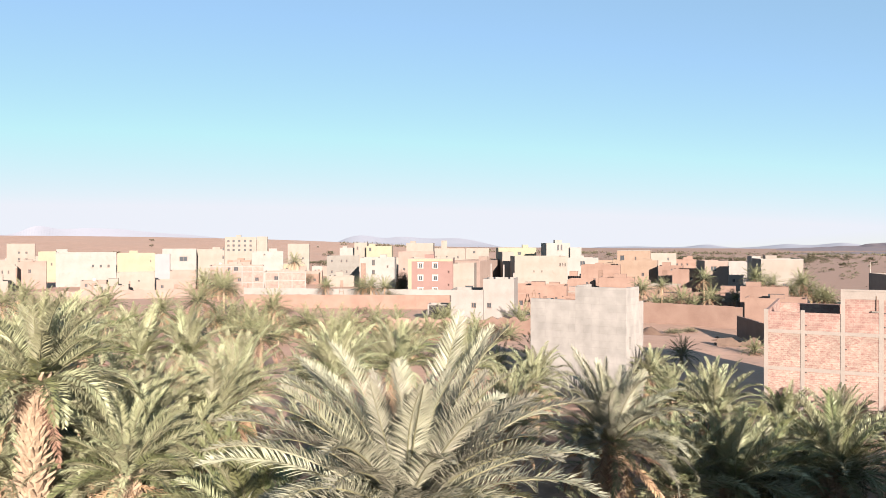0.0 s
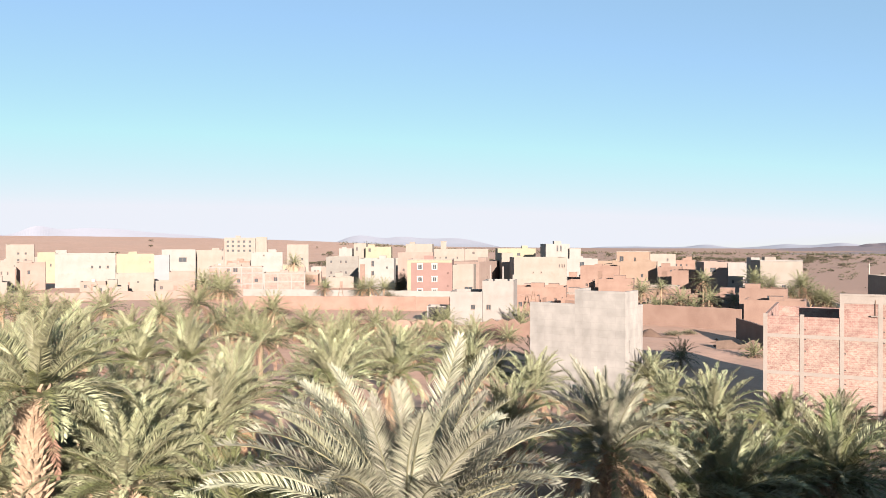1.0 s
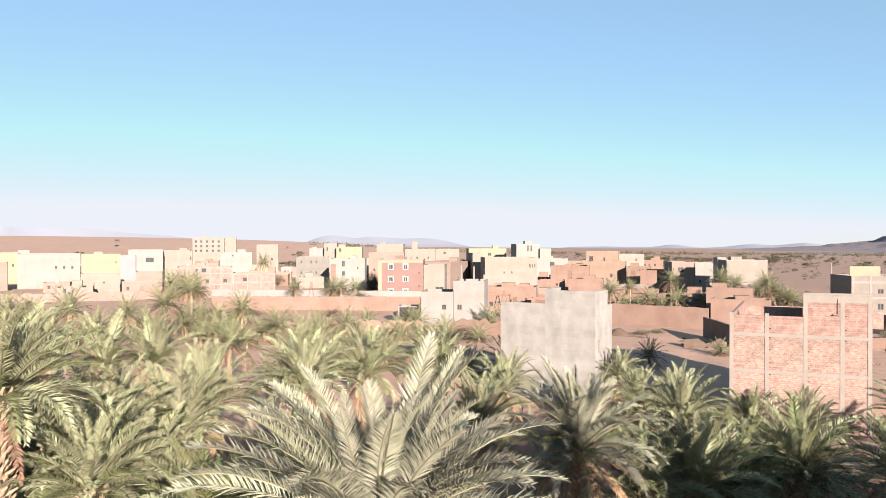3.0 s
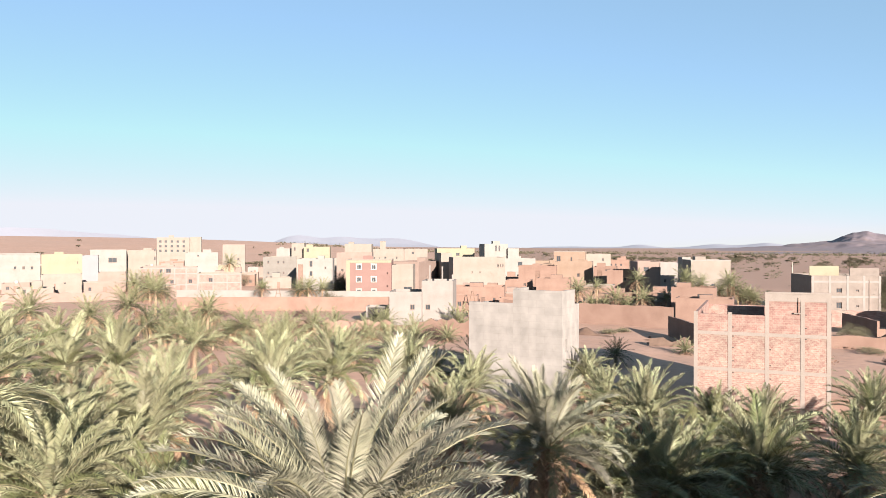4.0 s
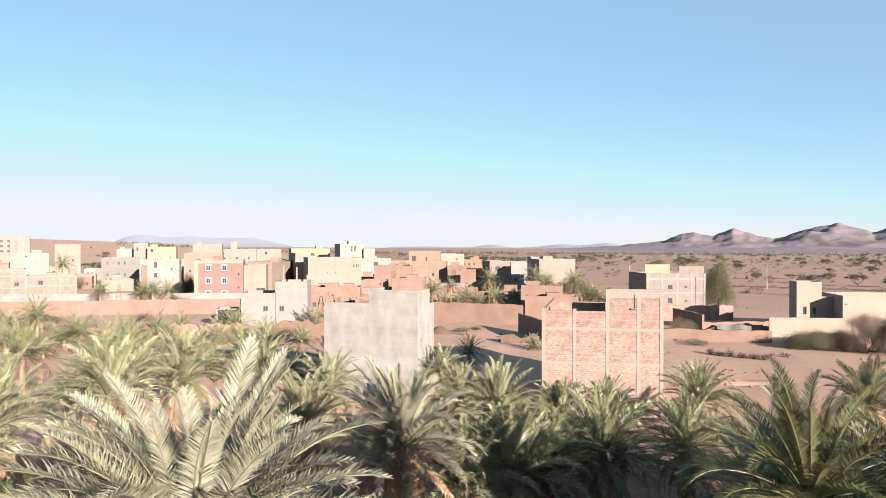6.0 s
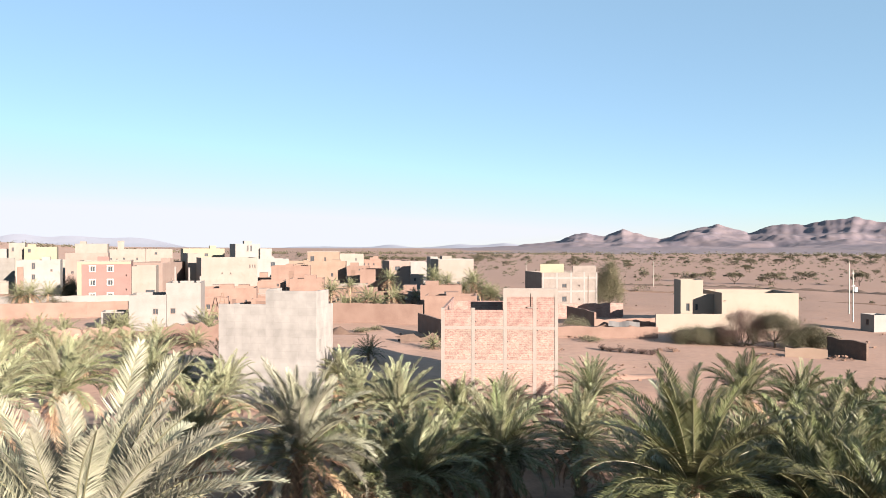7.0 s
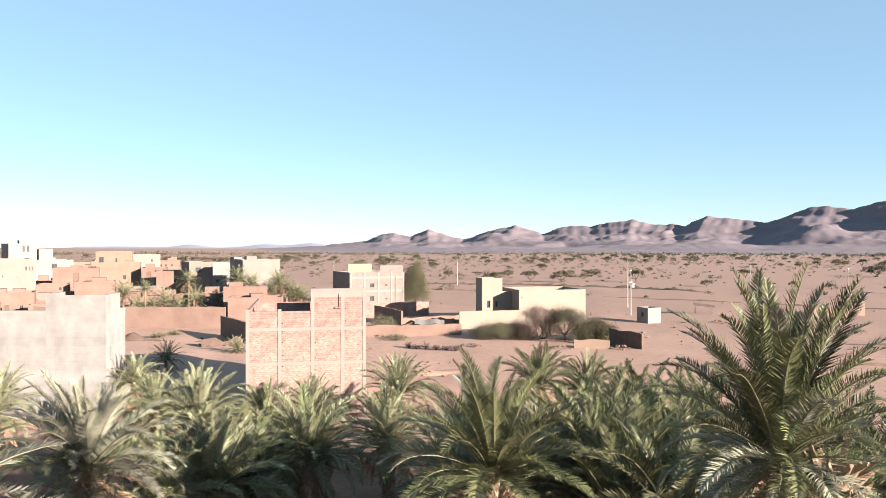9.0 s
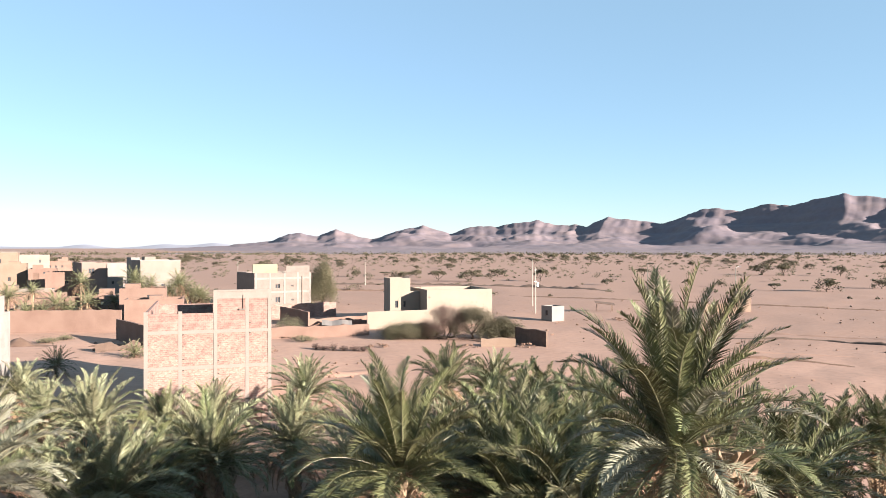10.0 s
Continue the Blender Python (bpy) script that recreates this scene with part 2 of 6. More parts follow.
for _m in (CREAM, WHITE, YELLOW, PINK):
    mottle(_m, (0.135, 0.105, 0.084), 0.55, 0.57, 0.80)     # rain-washed dust
mottle(GREY, (0.115, 0.098, 0.084), 0.6, 0.50, 0.72)


# ---- mesh helpers ----
class Geo:
    """Collects faces for one mesh."""

    def __init__(self):
        self.v, self.f = [], []

    def face(self, *pts):
        n = len(self.v)
        self.v.extend(pts)
        self.f.append(tuple(range(n, n + len(pts))))

    def box(self, x0, x1, y0, y1, z0, z1, m=None):
        n = len(self.v)
        c = [Vector((x, y, z)) for z in (z0, z1) for y in (y0, y1) for x in (x0, x1)]
        self.v.extend([m @ p for p in c] if m else c)
        self.f.extend(tuple(n + i for i in q) for q in ((0, 2, 3, 1), (4, 5, 7, 6), (0, 1, 5, 4), (2, 6, 7, 3), (0, 4, 6, 2), (1, 3, 7, 5)))

    def tube(self, pts, radii, k=6):
        """A bent tapering tube through pts."""
        rings = []
        for i, p in enumerate(pts):
            d = (pts[min(i + 1, len(pts) - 1)] - pts[max(i - 1, 0)]).normalized()
            a = d.orthogonal().normalized()
            b = d.cross(a)
            n = len(self.v)
            self.v.extend(p + (a * math.cos(2 * math.pi * j / k) + b * math.sin(2 * math.pi * j / k)) * radii[i] for j in range(k))
            rings.append(n)
        for r0, r1 in zip(rings, rings[1:]):
            self.f.extend((r0 + j, r0 + (j + 1) % k, r1 + (j + 1) % k, r1 + j) for j in range(k))
        self.f.append(tuple(rings[-1] + j for j in range(k)))
        self.f.append(tuple(rings[0] + k - 1 - j for j in range(k)))

    def mesh(self, name, *mats):
        me = bpy.data.meshes.new(name)
        me.from_pydata([tuple(p) for p in self.v], [], self.f)
        for mt in mats:
            me.materials.append(mt)
        me.update()
        return me


def part(name, geo, mat, parent, label="", m=None, smooth=False):
    """One mesh object under a thing or a part. geo: a Geo, or a mesh to be shared."""
    me = geo.mesh(name, mat) if isinstance(geo, Geo) else geo
    if smooth:
        me.shade_smooth()
    ob = new(name, me)
    ob.parent = parent
    if m is not None:
        ob.matrix_local = m
    if label:
        tagged(ob, label)
    return ob


def thing(name, x, y, z, turn, label, category, group="", kind=""):
    ob = new(name)
    ob.empty_display_size = 0.2
    ob.matrix_world = pose(x, y, z, 0, 0, turn)
    return tagged(ob, label, category, group, kind)


def panel(w, h, t, holes=(), top=None):
    """A wall of width w (x), thickness t (y from 0 back) and height h, with openings (x0, x1, z0, z1) right through it."""
    g = Geo()
    xs = sorted({0.0, w, *(c for o in holes for c in o[:2] if 0 < c < w)})
    zs = sorted({0.0, h, *(c for o in holes for c in o[2:] if 0 < c < h)})
    def solid(i, k):
        if not (0 <= i < len(xs) - 1 and 0 <= k < len(zs) - 1):
            return False
        cx, cz = (xs[i] + xs[i + 1]) / 2, (zs[k] + zs[k + 1]) / 2
        return not any(o[0] < cx < o[1] and o[2] < cz < o[3] for o in holes)
    for i in range(len(xs) - 1):
        for k in range(len(zs) - 1):
            if not solid(i, k):
                continue
            a, b, c, d = xs[i], xs[i + 1], zs[k], zs[k + 1]
            g.face((a, 0, c), (b, 0, c), (b, 0, d), (a, 0, d))
            g.face((b, t, c), (a, t, c), (a, t, d), (b, t, d))
            if not solid(i - 1, k):
                g.face((a, t, c), (a, 0, c), (a, 0, d), (a, t, d))
            if not solid(i + 1, k):
                g.face((b, 0, c), (b, t, c), (b, t, d), (b, 0, d))
            if not solid(i, k - 1):
                g.face((a, t, c), (b, t, c), (b, 0, c), (a, 0, c))
            if not solid(i, k + 1):
                g.face((a, 0, d), (b, 0, d), (b, t, d), (a, t, d))
    return g


# ---- ground: one sheet to the horizon ----
def ground_z(x, y):
    """Height of the ground: flat in the grove and village, a low rise to the north-west, dunes on the open plain."""
    r = math.hypot(x, y)
    az = math.degrees(math.atan2(x, y))
    z = 0.0
    if r > 420:
        k = min(1.0, (r - 420) / 1100)
        side = 1 / (1 + math.exp((az + 4) / 5.0)) if az > -120 else 1 / (1 + math.exp(-(az + 150) / 5.0))
        z += 31 * k * k * (3 - 2 * k) * side
        z += (noise.noise((x / 260, y / 260, 1.3)) * 1.6) * k
    near = noise.noise((x / 11, y / 11, 0.2)) * 0.24 + noise.noise((x / 4.1, y / 4.1, 4.2)) * 0.10 + noise.noise((x / 1.9, y / 1.9, 2.2)) * 0.04
    return z + near * (1.0 if r < 260 else 0.5)


def make_ground():
    radii = [0.0]
    while radii[-1] < 4800:
        radii.append(radii[-1] + max(1.3, radii[-1] * 0.022))
    azs = [a for a in np.arange(-38, 84, 0.5)] + [a for a in np.arange(84, 322, 4)]
    n = len(azs)
    verts = [(0, 0, ground_z(0, 0))]
    for r in radii[1:]:
        for a in azs:
            x, y = r * math.sin(radians(a)), r * math.cos(radians(a))
            verts.append((x, y, ground_z(x, y)))
    faces = [(0, 1 + (i + 1) % n, 1 + i) for i in range(n)]
    for k in range(len(radii) - 2):
        b0, b1 = 1 + k * n, 1 + (k + 1) * n
        faces += [(b0 + i, b0 + (i + 1) % n, b1 + (i + 1) % n, b1 + i) for i in range(n)]
    me = bpy.data.meshes.new("ground")
    me.from_pydata(verts, [], faces)
    me.materials.append(EARTH)
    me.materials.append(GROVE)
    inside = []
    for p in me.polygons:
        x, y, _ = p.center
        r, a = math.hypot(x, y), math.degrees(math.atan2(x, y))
        # ground under the palms takes the darkened soil
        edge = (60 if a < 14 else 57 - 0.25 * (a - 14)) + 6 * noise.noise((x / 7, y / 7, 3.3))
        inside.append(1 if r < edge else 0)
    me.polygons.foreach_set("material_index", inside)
    me.shade_smooth()
    tagged(new("ground", me), "sunlit red desert earth with dry open plain", "ground", kind="structure")


make_ground()

# crest heights above the plain, by bearing in degrees
CREST = ((24, 2), (27, 8), (29, 14), (30, 20), (31.6, 26), (32.6, 36), (33.4, 56), (34.2, 60), (35.5, 44), (36.2, 58), (36.9, 72), (38.2, 54), (39.6, 36), (42, 72), (43.6, 90),
         (45.6, 58), (47.1, 88), (49.2, 92), (52.2, 122), (54, 98), (55, 104), (56, 98), (57.6, 142), (60, 120), (61.6, 112), (64, 168), (65.3, 178), (66.8, 164), (68.7, 196), (70, 182), (73.2, 230), (77, 200), (84, 240), (92, 180))


def make_mountains():
    """A barren table-topped range with eroded flanks and a long gravel apron."""
    az0, az1, step = 24.0, 92.0, 0.1
    steps = [0.022 * k for k in range(25)] + [0.55 + 0.0052 * k for k in range(90)] + [1.02 + 0.02 * k for k in range(15)]
    rows = len(steps)
    verts, faces = [], []
    cols = int((az1 - az0) / step) + 1
    ca = [c[0] for c in CREST]
    ch = [c[1] for c in CREST]

    def crest_at(a):
        return float(np.interp(a, ca, ch)) * float(np.interp(a, (40, 57.6, 75), (0.97, 0.79, 0.72))) + (4 * noise.noise((a * 1.7, 0.5, 0)) + 1.0 * noise.noise((a * 4.6, 1.5, 0))) * min(1, (a - 24) / 6)

    for i in range(cols):
        a = az0 + i * step
        for k in range(rows):
            s = steps[k]
            rc = 3200 - 19 * (a - 40)
            r = 1250 + (rc - 1250) * s
            x, y = r * math.sin(radians(a)), r * math.cos(radians(a))
            off = max(0.0, 1 - s)
            # the flanks wander sideways from the crest line, as spurs and ravines do
            warp = (noise.noise((x / 420, y / 420, 3.0)) * 9 + noise.noise((x / 150, y / 150, 6.0)) * 4) * off
            crest = crest_at(a + warp) * rc / (2700 - 5.5 * (a - 40))
            spur = noise.noise((x / 260, y / 260, 11.0)) + 0.5 * noise.noise((x / 110, y / 110, 4.0))
            gully = abs(noise.noise((x / 80, y / 80, 8.0))) + 0.4 * abs(noise.noise((x / 40, y / 40, 1.0)))
            t = max(0.0, min(1.0, (s - 0.66 + 0.15 * spur * min(1, off * 5)) / 0.33))
            low = 0.11 * min(1, s / 0.7) ** 1.4
            if s > 1:
                t = max(0.0, 1 - (s - 1) / 0.3)
                low *= t
            # talus below, a cliff band under the flat cap
            steep = t * 0.72 if t < 0.78 else 0.56 + (t - 0.78) / 0.22 * 0.44
            z = crest * max(low, low * (1 - t) + steep)
            z -= crest * 0.16 * gully * min(1, off * 6) * t * (1.15 - t)
            z += 16 * min(1, s * 1.6) * max(0, noise.noise((x / 300, y / 300, 5.5)) + 0.1) * (1 - t) * min(1, crest / 90)
            z += (noise.noise((x / 60, y / 60, 2.2)) * 2.6 + noise.noise((x / 26, y / 26, 7.2)) * 1.5) * min(1, s * 3) * min(1, crest / 60)
            band = math.floor(z / 27) * 27 + 27 * min(1, max(0, (z / 27 - math.floor(z / 27)) * 2.2 - 0.6))
            z = z + (band - z) * 0.3 * min(1, t * 2) * (1 if s < 0.99 else 0)
            verts.append((x, y, z - 0.5))
    for i in range(cols - 1):
        for k in range(rows - 1):
            b = i * rows + k
            faces.append((b, b + rows, b + rows + 1, b + 1))
    me = bpy.data.meshes.new("mountain_range")
    me.from_pydata(verts, [], faces)
    me.materials.append(MOUNTAIN)
    me.shade_smooth()
    tagged(new("mountain_range", me), "barren brown table mountains with eroded flanks", "mountains", kind="structure")


make_mountains()


def make_far_hills(name, az0, az1, r, peaks, seed):
    g = []
    f = []
    n = 160
    for i in range(n):
        a = az0 + (az1 - az0) * i / (n - 1)
        h = sum(p[1] * math.exp(-((a - p[0]) / p[2]) ** 2) for p in peaks) + noise.noise((a * 0.5, seed, 0)) * 5
        edge = min(1, 6 * i / n, 6 * (1 - i / n))
        for k, (dr, s) in enumerate(((-420, 0.0), (-200, 0.45), (0, 1.0), (120, 0.0))):
            rr = r + dr
            g.append((rr * math.sin(radians(a)), rr * math.cos(radians(a)), max(-2, h * s * edge)))
    for i in range(n - 1):
        for k in range(3):
            b = i * 4 + k
            f.append((b, b + 4, b + 5, b + 1))
    me = bpy.data.meshes.new(name)
    me.from_pydata(g, [], f)
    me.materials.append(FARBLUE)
    tagged(new(name, me), "far hills along the horizon tinted pale blue as haze", "hills", kind="structure")


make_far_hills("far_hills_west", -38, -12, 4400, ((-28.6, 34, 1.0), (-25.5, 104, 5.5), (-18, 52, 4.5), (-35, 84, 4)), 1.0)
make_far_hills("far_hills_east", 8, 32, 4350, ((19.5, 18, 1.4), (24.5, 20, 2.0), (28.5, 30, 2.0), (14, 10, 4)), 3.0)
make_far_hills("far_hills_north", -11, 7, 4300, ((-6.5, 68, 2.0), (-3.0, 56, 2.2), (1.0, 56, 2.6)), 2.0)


# ---- houses ----
def at(a, r):
    return (r * math.sin(radians(a)), r * math.cos(radians(a)))


PLOTS = [(*at(-10.1, 240), 9), (*at(-3.2, 216), 6)]    # middle and reach of every plot built on, and of two trees


def window(parent, x, z, w, h, m, style, depth=0.14):
    """A window set into its opening: frame, pane, sill or pale surround."""
    win = new("window")
    win.parent = parent
    win.matrix_local = m @ pose(x, 0, z)
    f = 0.06
    g = Geo()
    for b in ((0, f, 0, h), (w - f, w, 0, h), (f, w - f, 0, f), (f, w - f, h - f, h), (w / 2 - f / 2, w / 2 + f / 2, f, h - f)):
        g.box(b[0], b[1], depth, depth + 0.05, b[2], b[3])
    part("window_frame", g, FRAME if style == "framed" else DOORM, win)
    g = Geo()
    g.box(f, w - f, depth + 0.02, depth + 0.03, f, h - f)
    part("pane", g, GLASS, win)
    g = Geo()
    g.box(-0.08, w + 0.08, -0.07, depth, -0.08, -0.004)
    part("sill", g, CONCRETE if style != "framed" else FRAME, win)
    if style == "framed":
        g = Geo()
        s = 0.22
        g.box(-s, -0.003, -0.04, 0.02, -0.08, h + 0.1)
        g.box(w + 0.003, w + s, -0.04, 0.02, -0.08, h + 0.1)
        g.box(-s - 0.05, w + s + 0.05, -0.08, 0.02, h + 0.1, h + 0.34)
        part("surround", g, FRAME, win, "cream moulded window surround")
    return win


def house(label, x, y, turn, w, d, h, mat, wins=(), right=(), left=(), doors=(), parapet=0.5, style="plain", floor=None, name="house", base=-0.4, rim=None, stripe=None, group="village houses", bays=0, posts=()):
    """A flat-roofed house. x, y: foot of its front wall's middle; wins: (x from the front's left end, sill height, width, height)."""
    ob = thing(name, x, y, 0, turn, label, "house", group)
    ct, st = math.cos(radians(turn)), math.sin(radians(turn))
    PLOTS.append((x - st * d / 2, y + ct * d / 2, max(w, d) * 0.55))
    t = 0.25
    if not wins and not doors and w > 5:
        # small openings of a plain village front
        rg = random.Random(int(abs(x) * 31 + abs(y) * 7))
        wins, q = [], rg.uniform(0.8, 2.0)
        while q < w - 1.6:
            for z in [v for v in (1.1, 4.2, 7.3) if v < h - 1.9]:
                if rg.random() < 0.45:
                    wins.append((round(q, 2), z, round(rg.uniform(0.5, 0.9), 2), round(rg.uniform(0.7, 1.1), 2)))
            q += rg.uniform(2.0, 3.2)
    def side(length, openings, dl, m):
        holes = [(a, a + ww, z - base, z - base + hh) for a, z, ww, hh in openings] + [(a, a + ww, -base + 0.02, -base + hh) for a, ww, hh in dl]
        part("wall", panel(length, h - base, t, holes), mat, ob, m=m @ pose(0, 0, base))
        for a, z, ww, hh in openings:
            if ww > 0.25 and hh > 0.3:
                window(ob, a, z, ww, hh, m, style)
        for a, ww, hh in dl:
            g = Geo()
            g.box(a + 0.02, a + ww - 0.02, 0.12, 0.18, 0.03, hh - 0.02)
            # a wide open front gets a black sheet, painting its shaded inside
            part("door", g, DOORM if ww < 2 else DARK, ob, m=m)
    side(w, wins, doors, pose(-w / 2, 0, 0))
    side(w, (), (), pose(w / 2, d, 0, 0, 0, 180))
    side(d - 2 * t, right, (), pose(w / 2, t, 0, 0, 0, 90))
    side(d - 2 * t, left, (), pose(-w / 2, d - t, 0, 0, 0, -90))
    g = Geo()
    g.box(-w / 2 + t, w / 2 - t, t, d - t, h - parapet - 0.2, h - parapet)
    part("roof", g, CONCRETE, ob)
    if rim:
        g = Geo()
        o = 0.10
        for b in ((-w / 2 - o, w / 2 + o, -o, t), (-w / 2 - o, w / 2 + o, d - t, d + o), (-w / 2 - o, -w / 2 + t, t, d - t), (w / 2 - t, w / 2 + o, t, d - t)):
            g.box(b[0], b[1], b[2], b[3], h + 0.003, h + 0.22)
        part("coping", g, rim, ob)
    rs = random.Random(int(abs(x) * 13 + abs(y) * 5))
    if h > 4.5 and w > 6.5 and rs.random() < 0.6:
        g = Geo()
        a, b = rs.uniform(-w / 2 + 0.5, w / 2 - 3.6), rs.uniform(1.0, max(1.2, d - 4))
        g.box(a, a + rs.uniform(2.0, 3.0), b, b + 2.6, h - parapet - 0.003, h + rs.uniform(0.4, 1.2))
        part("stair_room", g, mat, ob)
    for px, py, ph in posts:
        g = Geo()
        g.box(px - 0.12, px + 0.12, py - 0.12, py + 0.12, h - parapet, h + ph)
        part("roof_post", g, PALECON, ob)
    if bays:
        for i in range(bays + 1):
            g = Geo()
            c = -w / 2 + (w - 0.3) * i / bays
            g.box(c, c + 0.3, -0.06, -0.003, 0, h - 0.003)
            part("column", g, PALECON, ob)
        for z in [q for q in (3.0, 6.0) if q < h - 0.6] + [h - 0.3]:
            g = Geo()
            g.box(-w / 2, w / 2, -0.045, -0.003, z, z + 0.28)
            part("beam", g, PALECON, ob)
    if stripe:
        g = Geo()
        g.box(-w / 2 - 0.03, -w / 2 + stripe[0], -0.05, -0.003, 0, h - 0.02)
        g.box(-w / 2 + stripe[0] + 0.002, w / 2, -0.05, -0.003, h - 0.6, h - 0.02)
        part("painted_strip", g, stripe[1], ob, "yellow painted strip")
    return ob


def wall(label, x, y, turn, length, h, mat, t=0.35, rough=0.12, name="compound_wall", z=-0.3, seed=0):
    """A free-standing wall with an uneven worn top. x, y: its left end, running to local +x."""
    n = max(2, int(length / 0.9))
    rg = random.Random(seed + int(x * 7 + y * 3))
    g = Geo()
    tops = [h + rg.uniform(-rough, rough) for _ in range(n + 1)]
    for i in range(n):
        a, b = length * i / n, length * (i + 1) / n
        p, q = tops[i], tops[i + 1]
        g.face((a, 0, z), (b, 0, z), (b, 0, q), (a, 0, p))
        g.face((b, t, z), (a, t, z), (a, t, p), (b, t, q))
        g.face((a, 0, p), (b, 0, q), (b, t, q), (a, t, p))
    g.face((0, t, z), (0, 0, z), (0, 0, tops[0]), (0, t, tops[0]))
    g.face((length, 0, z), (length, t, z), (length, t, tops[-1]), (length, 0, tops[-1]))
    ob = new(name, g.mesh(name, mat))
    ob.matrix_world = pose(x, y, 0, 0, 0, turn)
    return tagged(ob, label, "wall", "compound walls")


# ---- palms ----
def frond_geo(rg, length, pairs, bend, leaf, width, vee=28, seg=10, two=False):
    """An arching frond along +y: a tapering stem, and leaflets set in small groups that stand at different angles. Returns stem and leaflets."""
    stem, leaves = Geo(), Geo()
    pts, dirs = [], []
    p, step = Vector((0, 0, 0)), length / 40
    side, sway = rg.uniform(-0.25, 0.25), rg.uniform(-0.10, 0.10)
    for i in range(41):
        s = i / 40
        ang = -bend * (0.75 * s ** 1.9 + 0.25 * s ** 5)
        d = Vector((side * s * s + sway * s, math.cos(ang), math.sin(ang))).normalized()
        pts.append(p.copy())
        dirs.append(d)
        p = p + d * step
    ids = [round(40 * i / seg) for i in range(seg + 1)]
    stem.tube([pts[i] for i in ids], [0.021 * length / 3 * (1 - 0.9 * i / 40) + 0.003 for i in ids], 4)
    down = Vector((0, 0, -1))
    for i in range(pairs):
        s = 0.09 + 0.91 * (i + 0.5) / pairs
        k = min(39, int(s * 40))
        base = pts[k].lerp(pts[k + 1], s * 40 - k)
        d = dirs[k]
        up = Vector((1, 0, 0)).cross(d).normalized()
        ll = leaf * (0.30 + 0.70 * math.sin(math.pi * min(1, (s - 0.02) * 1.0) ** 0.70)) * rg.uniform(0.82, 1.12)
        if s > 0.93:
            ll *= 0.75
        fwd = 0.55 + 0.75 * s
        group = (-10, 12, 26, 4)[i % 4]
        for sg in (-1, 1):
            if rg.random() < 0.04:
                continue
            lift = math.tan(radians(max(-30, vee + group * 0.7 - 6 + rg.uniform(-9, 9))))
            v = (Vector((sg, 0, 0)) + d * (fwd + rg.uniform(-0.18, 0.18)) + up * lift).normalized()
            tw = rg.uniform(-0.7, 0.7)
            wa = v.cross(up).normalized()
            w = (wa * math.cos(tw) + v.cross(wa) * math.sin(tw)) * width * 0.5
            b = base + d * rg.uniform(-0.012, 0.012)
            droop = ll * rg.uniform(0.04, 0.22)
            if two:
                m1 = b + v * ll * 0.42
                tip = b + v * ll + down * droop
                leaves.face(b - w * 0.5, b + w * 0.5, m1 + w, m1 - w)
                leaves.face(m1 - w, m1 + w, tip)
            else:
                m1 = b + v * ll * 0.38
                tip = b + v * ll + down * droop
                leaves.face(b, m1 + w, tip, m1 - w)
    return stem, leaves


def frond_mesh(rg, mats, *args, **kw):
    stem, leaves = frond_geo(rg, *args, **kw)
    g = Geo()
    g.v = stem.v + leaves.v
    n = len(stem.v)
    g.f = stem.f + [tuple(i + n for i in q) for q in leaves.f]
    me = g.mesh("frond", *mats)
    me.polygons.foreach_set("material_index", [1] * len(stem.f) + [0] * len(leaves.f))
    return me


def trunk_geo(rg, h, r, boots):
    """A palm trunk wrapped in cut leaf bases."""
    g = Geo()
    n = 9
    lean = Vector((rg.uniform(-0.05, 0.05), rg.uniform(-0.05, 0.05), 0))
    pts = [lean * (h * (i / n) ** 1.5) + Vector((0, 0, h * i / n - (0.4 if i == 0 else 0))) for i in range(n + 1)]
    g.tube(pts, [r * (1.15 if i == 0 else 0.88 + 0.2 * max(0, i - n + 3) / 3) for i in range(n + 1)], 10)
    top = min(h, 3.6 if boots else 0)
    rows = int(top / 0.14)
    for k in range(rows):
        z = h - top + (k + 0.5) * 0.14
        c = lean * (h * (z / h) ** 1.5)
        flare = 1 + 0.5 * max(0, (z - h + 1.2) / 1.2)
        for j in range(boots):
            a = 2 * math.pi * (j + 0.5 * (k % 2)) / boots + rg.uniform(-0.15, 0.15)
            m = Matrix.Translation((c.x, c.y, z)) @ pose(0, 0, 0, 0, 0, math.degrees(a)) @ pose(0, r * 0.80, 0, -22 - rg.uniform(0, 34), rg.uniform(-14, 14), rg.uniform(-20, 20))
            ww, hh = r * rg.uniform(0.16, 0.30), 0.34 * flare * rg.uniform(0.6, 1.3)
            n0 = len(g.v)
            g.v.extend(m @ Vector(p) for p in ((-ww, -0.05, 0), (ww, -0.05, 0), (ww, 0.06, 0), (-ww, 0.06, 0), (-ww * 0.45, 0.0, hh), (ww * 0.45, 0.0, hh), (0, 0.05, hh * 0.9)))
            g.f.extend(tuple(n0 + q for q in f) for f in ((0, 1, 5, 4), (1, 2, 6, 5), (2, 3, 6), (3, 0, 4, 6), (4, 5, 6)))
    return g


FR = random.Random(5)
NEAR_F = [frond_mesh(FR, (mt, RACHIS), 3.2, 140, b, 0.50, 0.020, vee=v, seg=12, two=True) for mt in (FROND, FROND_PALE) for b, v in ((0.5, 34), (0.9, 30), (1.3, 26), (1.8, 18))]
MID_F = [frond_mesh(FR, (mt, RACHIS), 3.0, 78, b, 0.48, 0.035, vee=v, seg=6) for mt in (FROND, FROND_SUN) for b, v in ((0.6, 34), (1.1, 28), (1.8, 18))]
DRY_F = [frond_mesh(FR, (DRYFROND, DRYFROND), 2.3, 34, b, 0.34, 0.05, vee=5, seg=6) for b in (0.7, 1.2)]


